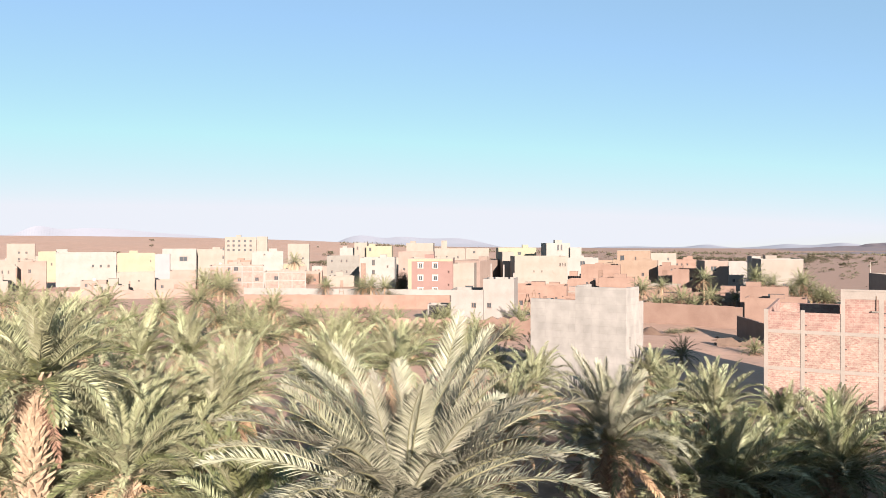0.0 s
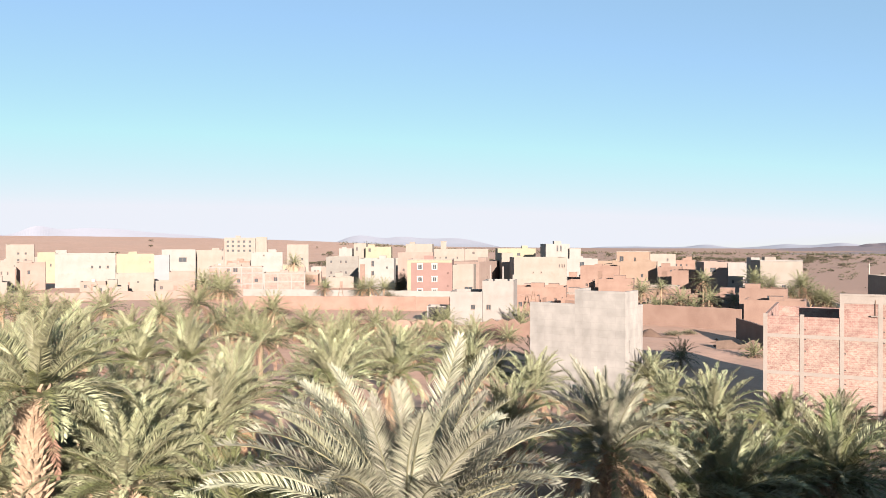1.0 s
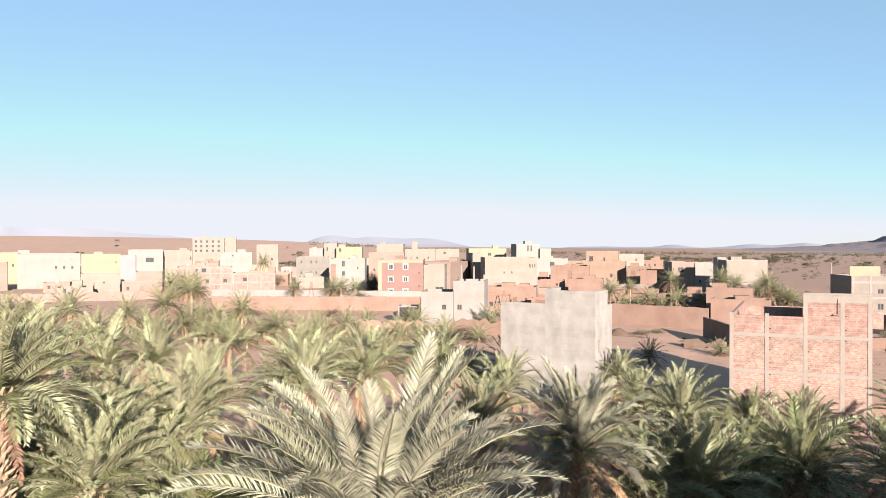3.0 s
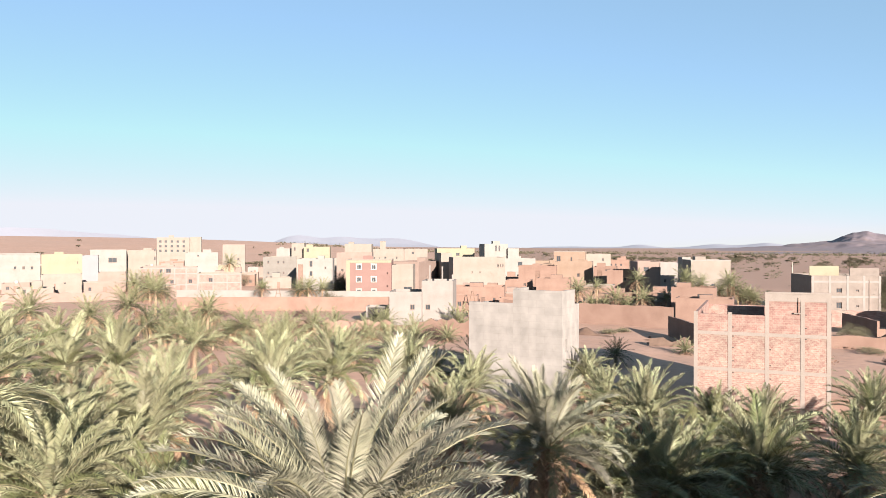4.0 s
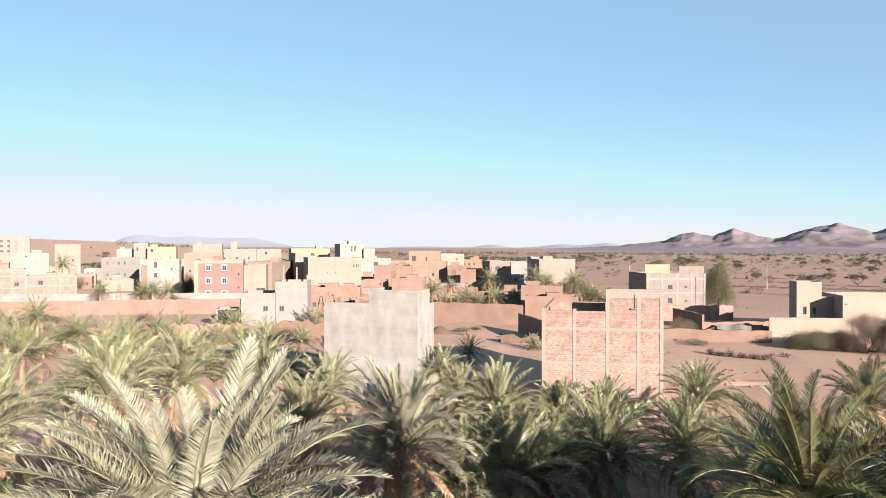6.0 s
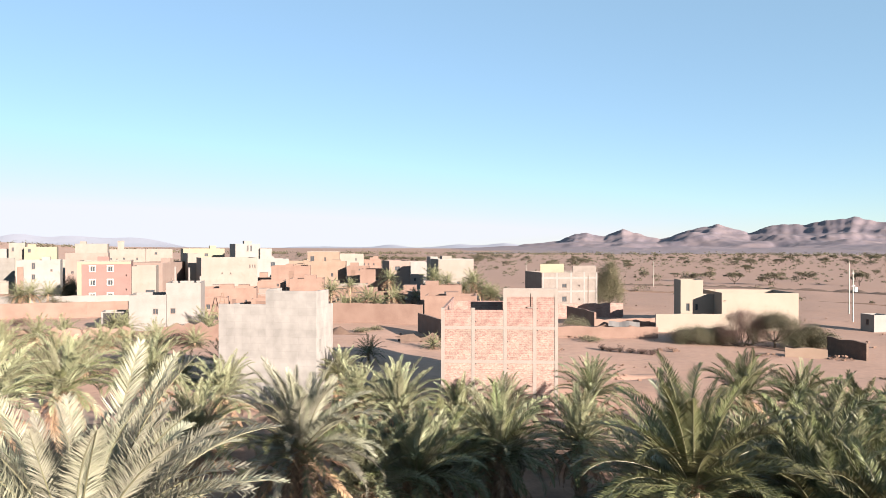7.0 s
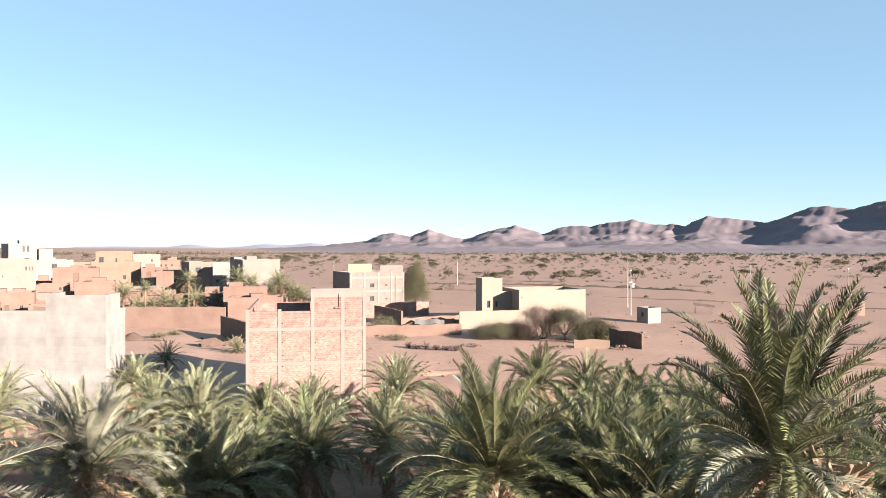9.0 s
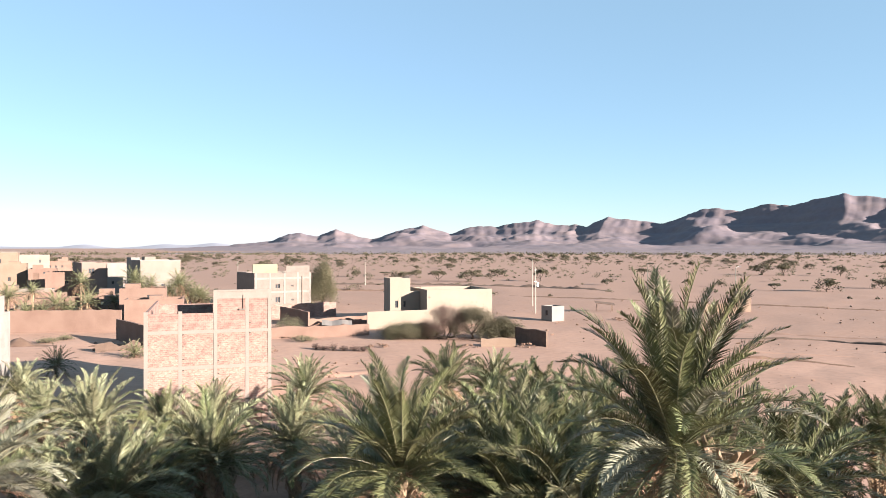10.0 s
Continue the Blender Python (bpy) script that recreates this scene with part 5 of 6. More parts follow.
far_palm(-23.92, 35.32, 1.77, 0.97, 112)
far_palm(1.79, 17.22, 1.60, 0.89, 113)
far_palm(40.93, 16.10, 0.93, 0.89, 114)
far_palm(12.02, 10.68, 1.60, 0.97, 115)
far_palm(36.75, 32.59, 0.90, 1.03, 116)
far_palm(-1.12, 22.16, 1.60, 0.89, 117)
far_palm(-0.94, 35.45, 2.78, 0.99, 118)
far_palm(34.05, 21.76, 1.24, 0.94, 119)
far_palm(25.63, 20.00, 1.19, 0.91, 120)
far_palm(-18.75, 43.24, 0.99, 0.87, 121)
far_palm(-28.18, 37.42, 0.81, 0.92, 122)
far_palm(-15.76, 48.89, 0.90, 0.82, 123)
far_palm(40.13, 29.76, 0.90, 0.98, 124)
far_palm(21.48, 18.49, 2.98, 1.04, 125)
far_palm(15.60, 6.90, 1.60, 1.00, 126)
far_palm(15.78, 44.89, 1.03, 0.97, 127)
far_palm(-29.06, 46.68, 0.90, 0.85, 128)
far_palm(-18.77, 27.72, 3.71, 0.94, 129)
far_palm(-6.91, 19.73, 1.60, 0.89, 130)
far_palm(-11.84, 29.95, 4.67, 0.93, 131)
far_palm(13.19, 21.98, 1.60, 0.86, 132)
far_palm(0.48, 40.76, 2.23, 0.82, 133)
far_palm(25.58, 38.58, 1.05, 0.93, 134)
far_palm(-30.76, 51.25, 0.90, 1.04, 135)
far_palm(-1.62, 14.29, 1.36, 0.97, 136)
far_palm(31.07, 33.96, 0.96, 0.92, 137)
far_palm(25.47, 27.11, 1.70, 0.99, 138)
house("low concrete shed with a dark open front", -0.85, 131.00, -5.6, 3.99, 4.0, 3.01, PALECON, doors=((0.28, 3.51, 2.84),))
far_palm(-56.63, 187.64, 3.03, 1.50, 139)
far_palm(-61.08, 190.44, 3.59, 1.30, 140)
far_palm(-55.23, 190.14, 2.60, 1.30, 141)
far_palm(-18.45, 189.10, 2.66, 1.10, 142)
far_palm(-20.68, 189.88, 2.33, 1.00, 143)
far_palm(-15.06, 191.41, 2.38, 1.00, 144)
far_palm(-29.98, 189.64, 2.63, 0.90, 145)
bush("dark shrub beside a wall", -10.60, 179.69, 2.20, 2.20, 146, ACACIA, 1500, 0.13)
bush("dark shrub beside a wall", -13.33, 187.53, 2.50, 3.00, 147, ACACIA, 1500, 0.13)
# tree in the lane, its dark bulk put in place of deep shadow
bush("dense leafy tree standing in for shadow in a lane", *at(-3.2, 213), 6.6, 2.3, 360, ACACIA, 9000, 0.2, name="lane_tree", category="tree", group="desert trees")
bush("green tree-like bush between houses", -46.61, 257.82, 5.50, 3.60, 148, BUSH, 3000, 0.13)
bush("dry bush in the palm grove", 7.11, 109.30, 2.20, 2.60, 149, PURPLE, 2500, 0.13)
bush("dry bush in the palm grove", 9.75, 121.61, 2.00, 3.00, 150, PURPLE, 2500, 0.13)
bush("low thorn bush on the bank", 34.98, 113.32, 1.00, 1.60, 151, BUSH, 900, 0.13)
bush("grey shrub near rubble", 37.77, 114.69, 0.90, 1.30, 152, BUSH, 700, 0.13)
bush("dry bush in the palm grove", -6.93, 97.45, 1.80, 2.40, 153, PURPLE, 2000, 0.13)
bush("dry bush in the palm grove", -15.21, 109.30, 1.80, 2.40, 154, PURPLE, 2000, 0.13)
bush("dry bush in the palm grove", -2.34, 128.88, 1.60, 2.40, 155, BUSH, 1600, 0.13)
bush("dry bush in the palm grove", -15.73, 144.41, 1.60, 2.60, 156, PURPLE, 1600, 0.13)
bush("dry bush in the palm grove", -31.02, 144.41, 1.60, 2.60, 157, PURPLE, 1600, 0.13)
# more understorey palms whose dark leaflets carry part of the shade
far_palm(15.71, 19.49, 6.14, 0.92, 344)
palm(14.15, 15.52, 6.54, 0.95, 345, False, 0.06, "date palm darkened in colour for the shade of taller palms", lo=-6, hi=86, spread=1.0, fronds=38, dry=3)
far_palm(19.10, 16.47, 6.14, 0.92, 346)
palm(14.95, 12.13, 6.92, 0.95, 347, False, 0.06, "date palm darkened in colour for the shade of taller palms", lo=-6, hi=86, spread=1.0, fronds=38, dry=3)
palm(18.87, 13.99, 6.39, 0.95, 348, False, 0.06, "date palm darkened in colour for the shade of taller palms", lo=-6, hi=86, spread=1.0, fronds=38, dry=3)
palm(16.64, 7.95, 7.63, 0.95, 349, False, 0.06, "date palm darkened in colour for the shade of taller palms", lo=-6, hi=86, spread=1.0, fronds=38, dry=3)
palm(21.51, 8.98, 7.01, 0.95, 350, False, 0.06, "date palm darkened in colour for the shade of taller palms", lo=-6, hi=86, spread=1.0, fronds=38, dry=3)
palm(20.32, 7.36, 7.21, 0.95, 351, False, 0.06, "date palm darkened in colour for the shade of taller palms", lo=-6, hi=86, spread=1.0, fronds=38, dry=3)
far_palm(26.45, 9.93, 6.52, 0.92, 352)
palm(20.08, 10.24, 6.85, 0.95, 353, False, 0.06, "date palm darkened in colour for the shade of taller palms", lo=-6, hi=86, spread=1.0, fronds=38, dry=3)
palm(15.18, 10.59, 7.14, 0.95, 354, False, 0.06, "date palm darkened in colour for the shade of taller palms", lo=-6, hi=86, spread=1.0, fronds=38, dry=3)
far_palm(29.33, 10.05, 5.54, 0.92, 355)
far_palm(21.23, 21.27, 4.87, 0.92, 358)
palm(20.34, 17.00, 6.89, 0.95, 370, False, 0.06, "date palm darkened in colour for the shade of taller palms", lo=-6, hi=86, spread=1.0, fronds=38, dry=3)
palm(22.51, 16.87, 6.92, 0.95, 371, False, 0.06, "date palm darkened in colour for the shade of taller palms", lo=-6, hi=86, spread=1.0, fronds=38, dry=3)
palm(20.81, 14.39, 6.91, 0.95, 372, False, 0.06, "date palm darkened in colour for the shade of taller palms", lo=-6, hi=86, spread=1.0, fronds=38, dry=3)
palm(17.91, 13.79, 7.01, 0.95, 373, False, 0.06, "date palm darkened in colour for the shade of taller palms", lo=-6, hi=86, spread=1.0, fronds=38, dry=3)
palm(18.44, 16.96, 6.62, 0.95, 374, False, 0.06, "date palm darkened in colour for the shade of taller palms", lo=-6, hi=86, spread=1.0, fronds=38, dry=3)
palm(23.43, 15.16, 6.89, 0.95, 375, False, 0.06, "date palm darkened in colour for the shade of taller palms", lo=-6, hi=86, spread=1.0, fronds=38, dry=3)
palm(16.01, 13.75, 7.18, 0.95, 376, False, 0.06, "date palm darkened in colour for the shade of taller palms", lo=-6, hi=86, spread=1.0, fronds=38, dry=3)
# unseen palms behind the camera, added to shade the grove's right side
far_palm(32.79, -11.27, 11.59, 1.10, 158)
far_palm(31.95, -4.77, 11.94, 1.14, 159)
far_palm(32.89, -4.67, 11.47, 1.11, 160)
far_palm(34.85, -6.27, 11.74, 1.11, 161)
far_palm(29.17, -18.44, 10.03, 1.06, 162)
far_palm(25.27, -12.14, 12.41, 1.14, 163)
far_palm(25.93, -13.45, 10.02, 1.17, 164)
far_palm(30.71, -11.37, 11.30, 1.15, 165)
far_palm(35.53, -10.48, 10.40, 1.20, 166)
far_palm(28.11, -13.40, 11.19, 1.18, 167)
far_palm(34.84, -9.41, 12.27, 1.19, 168)
far_palm(36.35, -8.50, 11.52, 1.16, 169)
far_palm(32.06, -4.47, 11.13, 1.16, 170)
# a taller unseen cluster, placed to throw more shade on the same palms
far_palm(20.5, -11, 10.4, 1.15, 320)
far_palm(22.5, -13.2, 10.9, 1.15, 321)
far_palm(24.2, -9.6, 10.2, 1.15, 322)
far_palm(27, -12.6, 11.0, 1.15, 323)
far_palm(23.6, -16.4, 10.8, 1.15, 324)
far_palm(19.6, -14.6, 10.3, 1.15, 325)
far_palm(28.6, -9.4, 10.6, 1.15, 326)
far_palm(31, -13.5, 11.0, 1.15, 327)
bush("round grey-green bush in a rubble yard", 67.70, 102.64, 2.60, 2.80, 171, BUSH, 3000, 0.13)
bush("grey-green bush beside the terrace wall", 61.66, 89.59, 0.90, 2.20, 172, BUSH, 900, 0.13)
wall("low rubble wall in the yard", 69.68, 98.92, -51.5, 7.97, 0.90, STONE, rough=0.35)
wall("fallen mud wall by the house", 74.30, 99.27, -50.7, 4.49, 1.60, ADOBE, rough=0.3)


far_palm(-68.50, 122.00, 4.41, 1.01, 200)
far_palm(-40.86, 85.17, 3.64, 1.05, 201)
far_palm(-7.87, 54.75, 5.13, 1.05, 202)
far_palm(-27.37, 119.77, 3.04, 1.05, 203)
far_palm(-14.86, 95.82, 0.73, 1.05, 204)
far_palm(-3.48, 85.17, 1.07, 1.05, 205)
far_palm(3.16, 85.17, 1.39, 1.05, 206)
far_palm(4.62, 108.96, 0.45, 1.02, 207)
far_palm(0.55, 122.00, 1.00, 0.94, 208)
far_palm(9.86, 76.65, 1.16, 1.05, 209)
far_palm(-7.29, 102.53, 0.45, 1.02, 210)
far_palm(9.27, 105.65, 0.45, 0.81, 211)
far_palm(-34.46, 112.72, 1.70, 1.05, 212)
far_palm(-32.91, 95.82, 2.40, 1.05, 213)
far_palm(-31.76, 122.00, 1.65, 1.01, 214)
far_palm(-53.73, 100.86, 4.10, 1.05, 215)
far_palm(-7.73, 79.18, 0.45, 0.98, 216)
far_palm(-13.12, 71.08, 0.45, 0.98, 217)
far_palm(0.94, 77.41, 0.45, 0.96, 218)
far_palm(5.62, 77.41, 0.45, 0.89, 219)
_rg = random.Random(63)
for _i in range(54):
    _x, _y = at(_rg.uniform(-24, 4), _rg.uniform(100, 150))
    far_palm(_x, _y, _rg.uniform(0.4, 1.5), _rg.uniform(0.5, 0.85), 400 + _i, dry=_rg.random() < 0.75)


# ---- poles ----
pole("pale utility pole with a transformer", 119.4, 92.8, 9.3, arms=True)
pole("pale concrete utility pole", 134.0, 105.0, 10.5)
pole("pale concrete utility pole", 163.5, 201.0, 8.5)
pole("pale concrete utility pole", 129.0, 226.0, 8.5)
pole("pale utility pole with a lamp", 169.6, 73.8, 8.6, lamp=True)
pole("pale concrete utility pole", 208.7, 118.5, 8.0)


# ---- trees and bushes near the big house ----
bush("dense grey-green tamarisk tree beside a house", 101.0, 139.5, 10.4, 3.7, 21, BUSH, 26000, 0.22, name="tamarisk_tree", category="tree", group="desert trees")
tree("acacia_tree", "small spreading acacia beside a cream house", 80.4, 74.2, 4.6, 3.3, 22, ACACIA, flat=1.0, clumps=50, leaves=560, size=0.068, trunk_h=0.36)
tree("bare_tree", "leafless purplish thorn tree", 77.7, 77.0, 4.7, 3.3, 23, PURPLE, flat=1.4, clumps=50, leaves=620, size=0.055, trunk_h=0.12)
bush("dense dark green bush", 84.3, 71.8, 3.1, 3.3, 24, ACACIA, 20000, 0.16)
bush("grey-green bush by a wall", 74.2, 81.6, 2.9, 3.5, 25, BUSH, 18000, 0.16)
bush("dark bush by a wall", 76.3, 79.2, 2.4, 2.4, 26, ACACIA, 12000, 0.16)
bush("low grey shrub on bare ground", 57.5, 97.0, 1.3, 2.6, 27, BUSH, 1500, 0.10)
bush("low grey shrub on bare ground", 62.5, 95.5, 0.8, 2.8, 28, BUSH, 1200, 0.10)
bush("small dark bush on the plain", 122.0, 52.0, 1.3, 1.6, 30, ACACIA, 1000, 0.10)


# ---- acacias scattered on the plain ----
def plain_trees():
    rg = random.Random(77)
    kinds = []
    for i in range(6):
        flat = (0.45, 0.6, 0.8, 0.5, 0.9, 0.7)[i]
        kinds.append(tree("acacia_tree", "flat-topped acacia on the desert plain", 0, 0, 3.4, 2.6, 100 + i, ACACIA, flat=flat, clumps=28, leaves=32, size=0.25, trunk_h=0.34))
    spots = [(44.7, 285, 1.3), (47.1, 283, 1.5), (41.8, 300, 1.2), (52.5, 290, 1.2), (72.3, 249, 1.4), (43.0, 330, 1.0), (69.0, 250, 0.6), (57.5, 265, 0.55), (61.5, 262, 0.6), (63.2, 266, 0.5), (65.5, 262, 0.6), (38.5, 330, 0.9), (34.5, 350, 0.9), (36.0, 420, 1.0), (75.5, 275, 0.9)]
    while len(spots) < 230:
        a = rg.uniform(12, 84)
        r = 250 + 850 * rg.random() ** 0.62
        if a < 28 and r < 330:
            continue
        spots.append((a, r, rg.uniform(0.5, 1.25)))
    for _ in range(80):     # a belt of larger trees along a dry river bed
        spots.append((rg.uniform(14, 82), rg.gauss(670, 70), rg.uniform(0.6, 1.4)))
    for _ in range(26):
        spots.append((rg.uniform(-36, 10), rg.uniform(420, 1100), rg.uniform(0.5, 1.2)))
    for i, (a, r, s) in enumerate(spots):
        x, y = r * math.sin(radians(a)), r * math.cos(radians(a))
        m = pose(x, y, ground_z(x, y), 0, 0, rg.uniform(0, 360)) @ Matrix.Diagonal((s * rg.uniform(0.8, 1.2), s, s * rg.uniform(0.75, 1.1), 1))
        if i < len(kinds):
            kinds[i].matrix_world = m
        else:
            copy_thing(kinds[i % len(kinds)], m)


plain_trees()


def scrub():
    """Low dry scrub over the plain, and a dark belt of far trees."""
    rg = random.Random(31)
    g = Geo()
    for _ in range(2000):
        a, r = rg.uniform(8, 86), 200 + 850 * rg.random() ** 0.75
        x, y = r * math.sin(radians(a)), r * math.cos(radians(a))
        s = rg.uniform(0.3, 0.8) if rg.random() < 0.55 else rg.uniform(0.8, 1.7)
        if a < 28 and r < 340:
            continue
        leaf_cloud(g, rg, (x, y, ground_z(x, y) + s * 0.5), s * 1.3, s * 1.3, s * 0.6, int(16 + 34 * s), 0.27)
    ob = new("scrub", g.mesh("scrub", ACACIA))
    tagged(ob, "low dry scrub scattered over the plain", "scrub", kind="stuff")
    g = Geo()
    for _ in range(900):
        a, r = rg.uniform(-8, 86), rg.uniform(1080, 1300)
        x, y = r * math.sin(radians(a)), r * math.cos(radians(a))
        s = rg.uniform(1.5, 3.6)
        leaf_cloud(g, rg, (x, y, ground_z(x, y) + s * 0.6), s * 2.2, s * 2.2, s, 14, 1.3)
    ob = new("far_woods", g.mesh("far_woods", ACACIA))
    tagged(ob, "belt of dark trees at the foot of the mountains", "woods", kind="stuff")


scrub()


def bank(label, pts, h, w, mat, seed, name="earth_bank"):
    """A low uneven bank of rubble and earth along a line."""
    rg = random.Random(seed)
    vs, fs = [], []
    line = []
    for (x0, y0), (x1, y1) in zip(pts, pts[1:]):
        n = max(2, int(math.hypot(x1 - x0, y1 - y0) / 1.2))
        line += [(x0 + (x1 - x0) * i / n, y0 + (y1 - y0) * i / n) for i in range(n)]
    line.append(pts[-1])
    for i, (x, y) in enumerate(line):
        j, k = max(0, i - 1), min(len(line) - 1, i + 1)
        d = Vector((line[k][0] - line[j][0], line[k][1] - line[j][1], 0)).normalized()
        nrm = Vector((-d.y, d.x, 0))
        hh = h * max(0.05, 0.75 + 0.9 * noise.noise((x / 1.9, y / 1.9, seed))) * min(1, i / 4, (len(line) - 1 - i) / 4)
        for u, z in ((-1, -0.25), (-0.5, 0.55), (-0.1, 1.0), (0.4, 0.6), (1, -0.25)):
            p = Vector((x, y, 0)) + nrm * u * w * rg.uniform(0.8, 1.2)
            vs.append((p.x, p.y, ground_z(x, y) + (z * hh * rg.uniform(0.75, 1.25) if z > 0 else -0.3)))
    for i in range(len(line) - 1):
        for k in range(4):
            b = i * 5 + k
            fs.append((b, b + 5, b + 6, b + 1))
    me = bpy.data.meshes.new(name)
    me.from_pydata(vs, [], fs)
    me.materials.append(mat)
    me.shade_smooth()
    tagged(new(name, me), label, "earth bank", "earth banks")


bank("long dark rubble bank across the plain", (at(36, 268), at(44, 262), at(52, 250), at(58, 232)), 0.7, 2.2, DARKSTONE, 1)
bank("dark rubble bank beside a track", (at(50, 205), at(57, 196), at(66, 186), at(76, 182)), 0.25, 1.2, STONE, 2)
bank("low earth bank along a track", (at(35, 232), at(42, 226), at(48, 222)), 0.6, 2.0, STONE, 3)
bank("heap of dug red earth and stones", (at(14.2, 121), at(15.6, 117), at(17.4, 114)), 1.3, 1.5, STONE, 4)
bank("heap of dug red earth and stones", (at(19.8, 113), at(21.5, 111), at(23.5, 110)), 1.1, 1.3, STONE, 5)
bank("mound of earth beside the brick house", (at(33, 82), at(36, 80), at(40, 83)), 0.45, 2.2, EARTH, 6)
bank("low mound on bare ground", (at(44, 84), at(50, 80), at(56, 82)), 0.3, 2.4, EARTH, 7)
# two thin banks added in place of shadow lines from unseen trees
bank("low dark bank standing in for tree shadows", (at(64, 96), at(69, 98), at(74, 97)), 0.35, 0.7, STONE, 10)
bank("low dark bank standing in for tree shadows", (at(66, 118), at(72, 121), at(79, 117)), 0.3, 0.7, DARKSTONE, 11)
bank("low mound on the open ground", (at(58, 108), at(66, 104), at(74, 106)), 0.14, 1.6, EARTH, 8)
bank("low mound on the open ground", (at(60, 130), at(68, 128), at(78, 126)), 0.18, 1.4, EARTH, 9)


# ---- the rest of the village: low houses between the larger ones ----
def infill():
    rg = random.Random(404)
    tones = (CREAM, PINK, WHITE, PINK, CREAM, PALECON, ADOBE, YELLOW, PINK)
    words = {CREAM: "cream plastered", PINK: "pale pink plastered", WHITE: "white plastered", PALECON: "bare cement", ADOBE: "red adobe", YELLOW: "pale yellow"}
    made = 0
    for _ in range(4000):
        a = rg.uniform(-37, 24)
        r = rg.uniform(225, 430)
        w, d = rg.uniform(5, 11), rg.uniform(5, 9)
        if a > 3 and rg.random() < 0.7:
            a, r = rg.uniform(4, 24), rg.uniform(150, 260)
            w, d = rg.uniform(3.2, 7.5), rg.uniform(3, 6)
        h = rg.choice((3.3, 3.6, 4.2, 6.4, 6.9)) if r > 250 else rg.choice((2.3, 2.6, 2.9, 3.3))
        x, y = at(a, r)
        mx, my = at(a, r + d / 2)
        if any(math.hypot(mx - p[0], my - p[1]) < p[2] + max(w, d) * 0.42 for p in PLOTS):
            continue
        tone = rg.choice(tones) if a < 9 and r > 225 else rg.choice((ADOBE, ADOBE, ADOBE2, PINK))
        wins, x0 = [], rg.uniform(0.8, 1.6)
        while x0 < w - 1.6:
            for z in ((1.0, 4.0) if h > 6 else (1.0,)):
                if rg.random() < 0.7:
                    wins.append((round(x0, 2), z, 0.8, 1.0))
            x0 += rg.uniform(2.0, 3.4)
        psi = rg.uniform(-14, 3) if a > 0 else (rg.uniform(-6, -1) if a < -6 else rg.uniform(-4, 1))
        ob = house(words.get(tone, "ochre adobe") + " village house with a flat roof", x, y, -a + psi, w, d, h, tone, wins=[q for q in wins if not (w / 2 - 1 < q[0] + 0.4 < w / 2 + 1 and q[1] < 2)],
                   doors=((round(w / 2 - 0.5, 2), 1.0, 2.1),), rim=CREAM if rg.random() < 0.3 else None)
        if rg.random() < 0.45:
            g = Geo()
            rx, ry = rg.uniform(-w / 2 + 0.4, w / 2 - 3.2), rg.uniform(1.5, d - 3.5)
            g.box(rx, rx + 2.6, ry, ry + 2.8, h - 0.5, h + rg.uniform(1.2, 2.0))
            part("stair_room", g, tone, ob)
        if rg.random() < 0.25:
            g = Geo()
            rx = rg.uniform(-w / 2 + 1, w / 2 - 1)
            g.tube([Vector((rx, 1.6, h - 0.5)), Vector((rx, 1.6, h + 0.7))], [0.5, 0.5], 10)
            part("water_tank", g, FRAME, ob, "pale plastic roof water tank")
        made += 1
        if made >= 150:
            break


infill()


def yards():
    """Short lengths of worn mud wall between the low houses."""
    rg = random.Random(52)
    made = 0
    while made < 34:
        a, r = rg.uniform(3, 24), rg.uniform(142, 235)
        x, y = at(a, r)
        if any(math.hypot(x - p[0], y - p[1]) < p[2] * 0.9 for p in PLOTS):
            continue
        wall("worn mud yard wall among adobe houses", x, y, rg.choice((-a, 90 - a)) + rg.uniform(-14, 14), rg.uniform(4, 11), rg.uniform(1.5, 2.7), ADOBE, rough=0.22)
        made += 1


yards()


def trestle(label, a, r, h):
    """Two raking poles with a short crossbar."""
    x, y = at(a, r)
    ob = thing("leaning_poles", x, y, 0, -a, label, "poles", "wooden poles")
    for sgn in (-1, 1):
        g = Geo()
        g.tube([Vector((sgn * 1.0, 0, -0.2)), Vector((sgn * 0.12, 0, h))], [0.09, 0.06], 6)
        part("leg", g, WOOD, ob)
    g = Geo()
    g.box(-0.5, 0.5, -0.05, 0.05, h * 0.62, h * 0.62 + 0.1)
    part("crossbar", g, WOOD, ob)


trestle("pair of raking wooden poles", -7.8, 172, 4.6)
trestle("pair of raking wooden poles", 6.9, 152, 4.4)


def rubble():
    """Loose stones on the open ground and at the foot of the walls."""
    rg = random.Random(8)
    g = Geo()
    for _ in range(1500):
        a, r = rg.uniform(10, 80), rg.uniform(66, 190)
        x, y = at(a, r)
        if noise.noise((x / 14, y / 14, 7.0)) < 0.05:
            continue
        s = 0.05 + 0.2 * rg.random() ** 3
        m = pose(x, y, ground_z(x, y) + s * 0.2, rg.uniform(0, 40), rg.uniform(0, 40), rg.uniform(0, 360))
        g.box(-s, s, -s * 0.7, s * 0.7, -s * 0.4, s * 0.45, m)
    tagged(new("loose_stones", g.mesh("loose_stones", STONE)), "loose stones scattered on red earth", "stones", kind="stuff")


rubble()


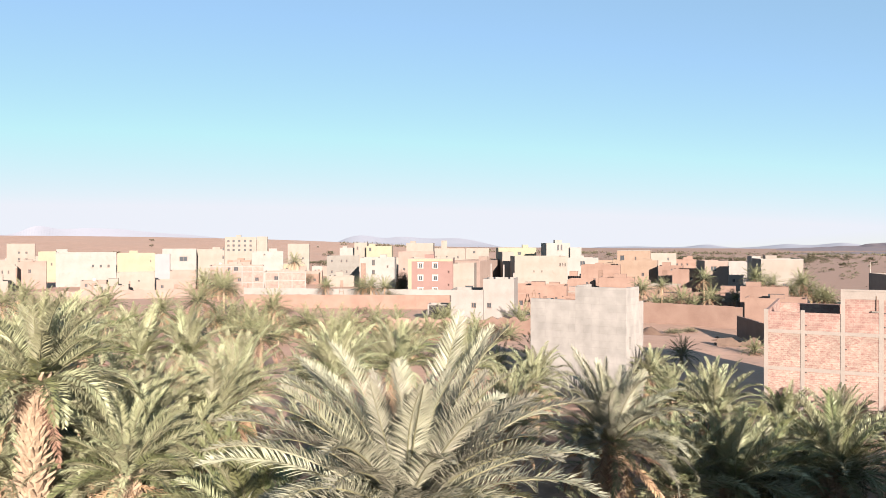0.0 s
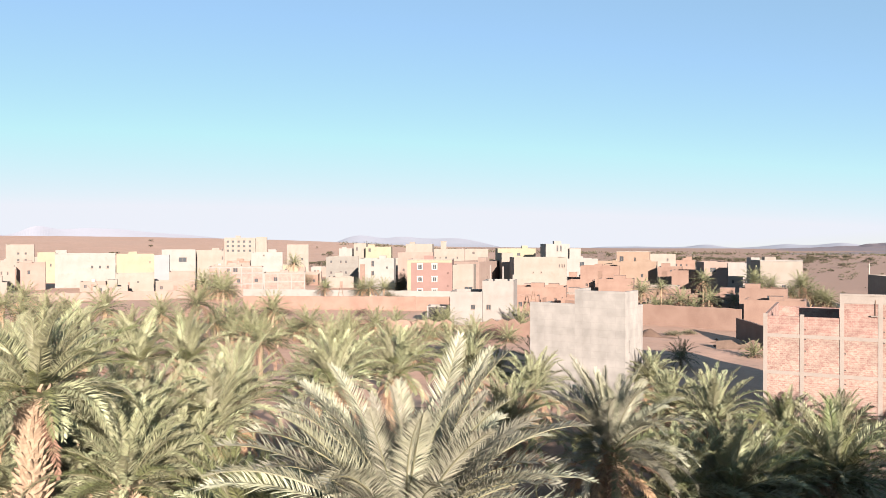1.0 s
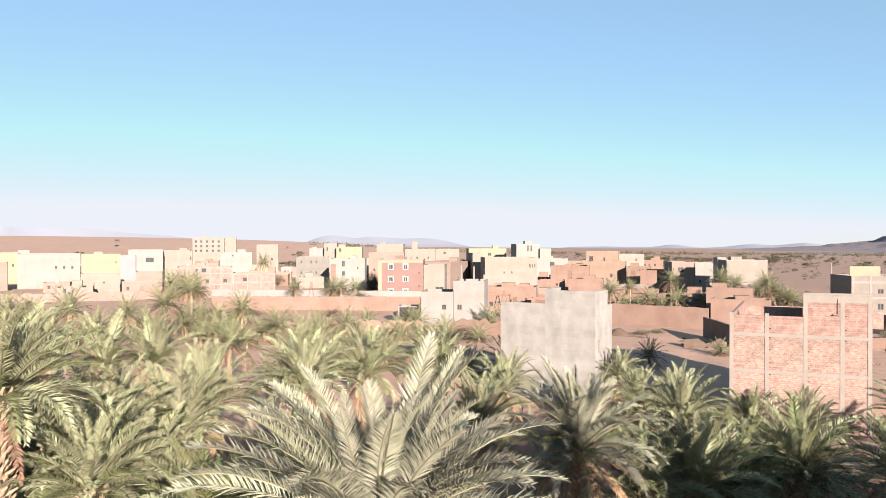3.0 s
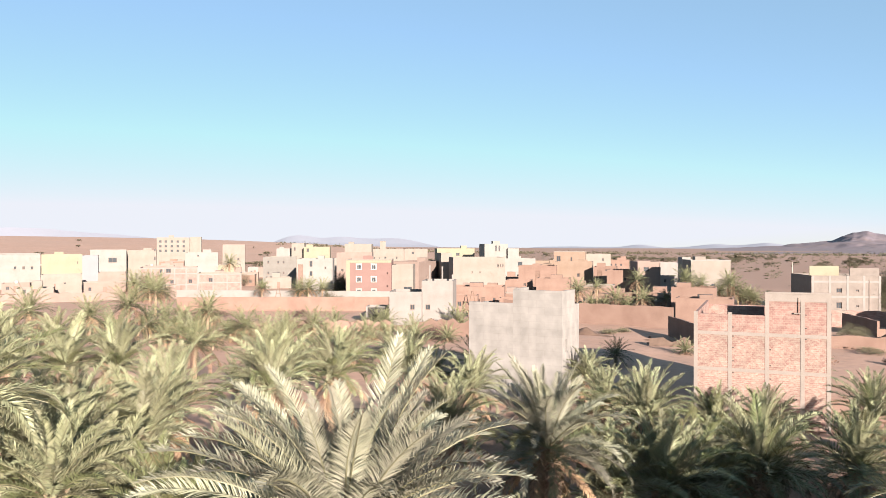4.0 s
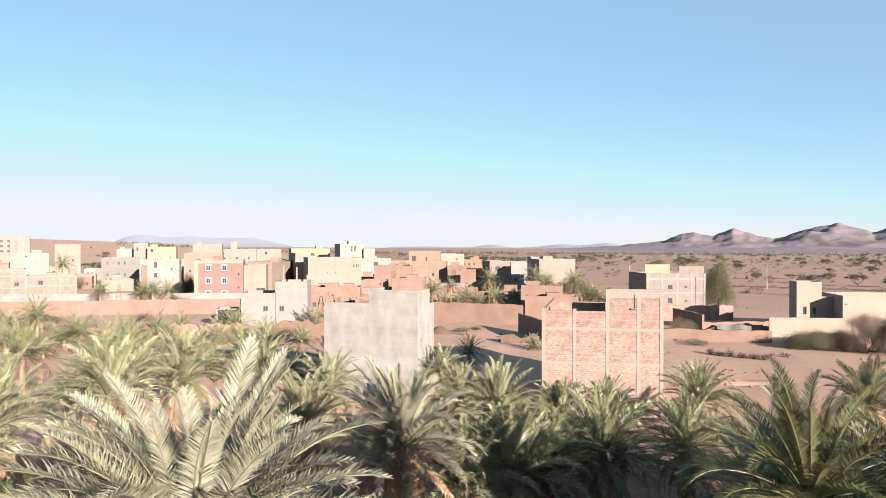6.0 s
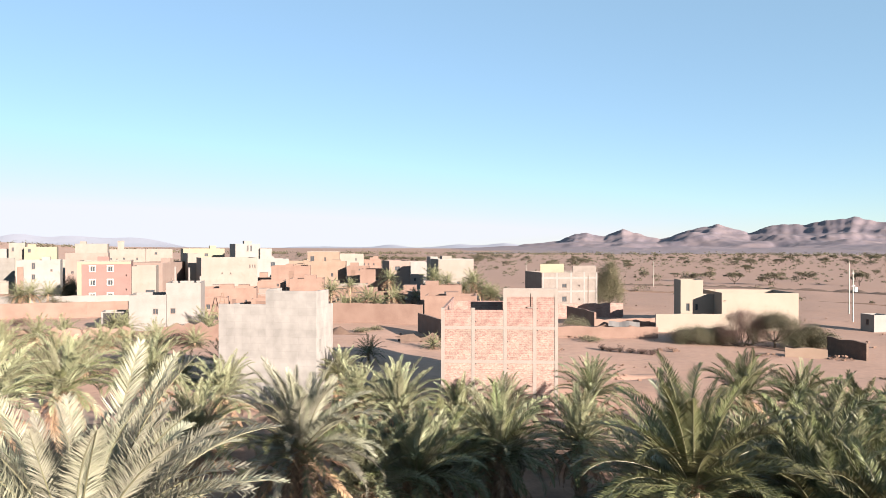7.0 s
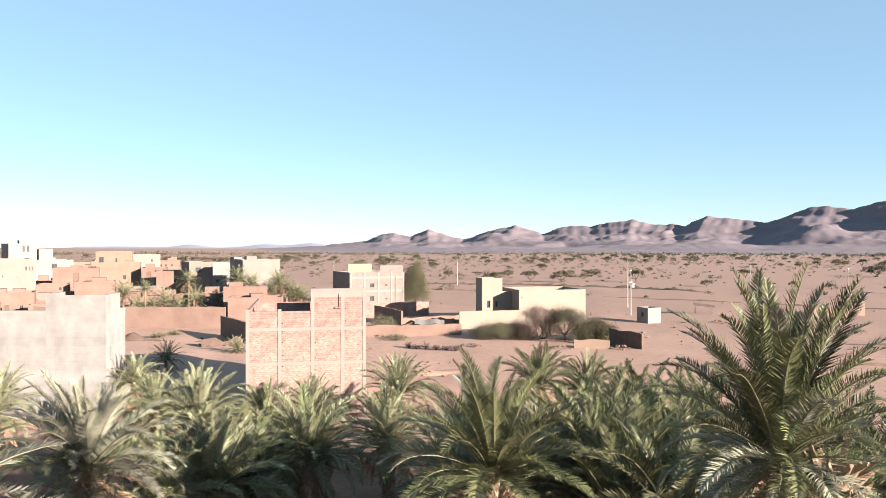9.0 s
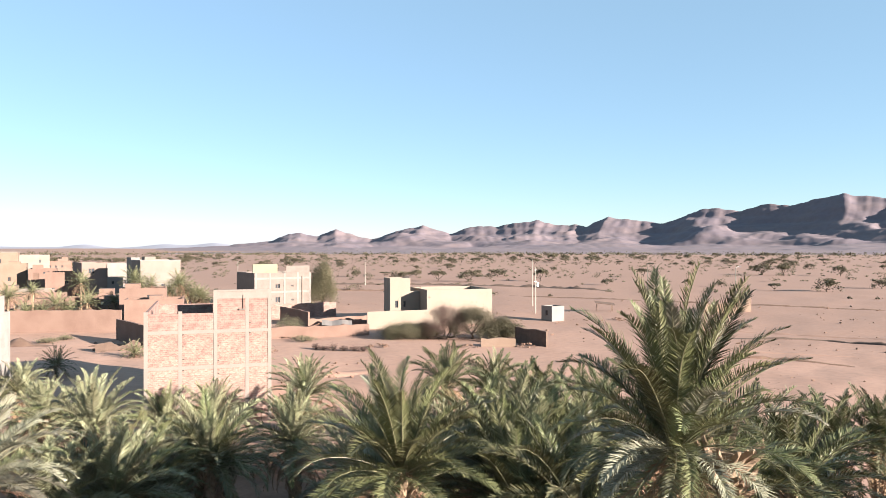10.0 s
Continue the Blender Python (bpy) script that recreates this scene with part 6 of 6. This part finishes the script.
def feeder():
    """A small open shelter of poles with a sagging sheet on the plain."""
    x, y = at(57.3, 158)
    ob = thing("shelter_frame", x, y, 0, -50, "small broken shelter of poles on the plain", "shelter")
    for px in (-1.6, 1.6):
        for py in (0, 1.4):
            g = Geo()
            g.tube([Vector((px, py, -0.2)), Vector((px * 0.95, py, 1.5))], [0.06, 0.05], 6)
            part("leg", g, WOOD, ob)
    g = Geo()
    g.box(-2.1, 1.9, -0.3, 1.7, 1.45, 1.55, pose(0, 0, 0.15, 8, 6, 0))
    part("top", g, DARKSTONE, ob)


feeder()


# ---- small things of the rubble yard ----
for _i, (_a, _r, _h) in enumerate(((35.4, 100, 0.8), (36.0, 99, 0.6), (36.7, 98.5, 1.1), (37.5, 98, 0.7), (38.3, 97.5, 0.8), (39.0, 97, 0.7))):
    bush("low dry tuft of desert grass on bare ground", *at(_a, _r), _h, 0.8, 300 + _i, PURPLE, 240, 0.14, name="shrub")


def lean_to():
    """A bent pale sheet propped on poles in the yard."""
    x, y = at(37.0, 120)
    ob = thing("lean_to", x, y, 0, -37, "pale bent metal sheet propped on short poles", "shelter")
    for px, py, h in ((-2.0, 0, 0.9), (2.0, 0, 1.0), (-2.0, 1.8, 1.5), (2.0, 1.8, 1.4)):
        g = Geo()
        g.tube([Vector((px, py, -0.2)), Vector((px, py, h))], [0.06, 0.05], 6)
        part("leg", g, WOOD, ob)
    g = Geo()
    n = 9
    for i in range(n):
        a, b = -2.4 + 4.8 * i / n, -2.4 + 4.8 * (i + 1) / n
        za, zb = 0.98 + 0.09 * math.sin(a * 2.1), 0.98 + 0.09 * math.sin(b * 2.1)
        g.face(Vector((a, -0.3, za)), Vector((b, -0.3, zb)), Vector((b, 2.1, zb + 0.6)), Vector((a, 2.1, za + 0.6)))
        g.face(Vector((a, 2.1, za + 0.56)), Vector((b, 2.1, zb + 0.56)), Vector((b, -0.3, zb - 0.04)), Vector((a, -0.3, za - 0.04)))
    part("sheet", g, PALECON, ob)


lean_to()


def rubble_heap(label, a, r, seed, n=40, reach=1.6):
    """A heap of broken blocks and stones."""
    rg = random.Random(seed)
    x, y = at(a, r)
    g = Geo()
    for _ in range(n):
        d, t = reach * rg.random() ** 0.7, rg.uniform(0, 6.28)
        q = 0.05 + 0.17 * rg.random() ** 2
        m = pose(d * math.cos(t), d * math.sin(t), q * 0.3 + 0.45 * max(0, 1 - d / reach), rg.uniform(-40, 40), rg.uniform(-40, 40), rg.uniform(0, 360))
        g.box(-q, q, -q * 0.6, q * 0.6, -q * 0.4, q * 0.4, m)
    ob = new("rubble_heap", g.mesh("rubble_heap", STONE))
    ob.matrix_world = pose(x, y, ground_z(x, y))
    tagged(ob, label, "rubble", kind="stuff")


for _i, (_a, _r) in enumerate(((20.6, 108), (22.4, 106), (23.6, 112), (33.0, 113), (34.4, 111), (31.8, 97), (40.2, 101), (36.5, 80), (51.5, 101), (47.0, 99), (63.0, 118), (58.2, 140))):
    rubble_heap("heap of broken blocks and stones on red earth", _a, _r, 600 + _i)
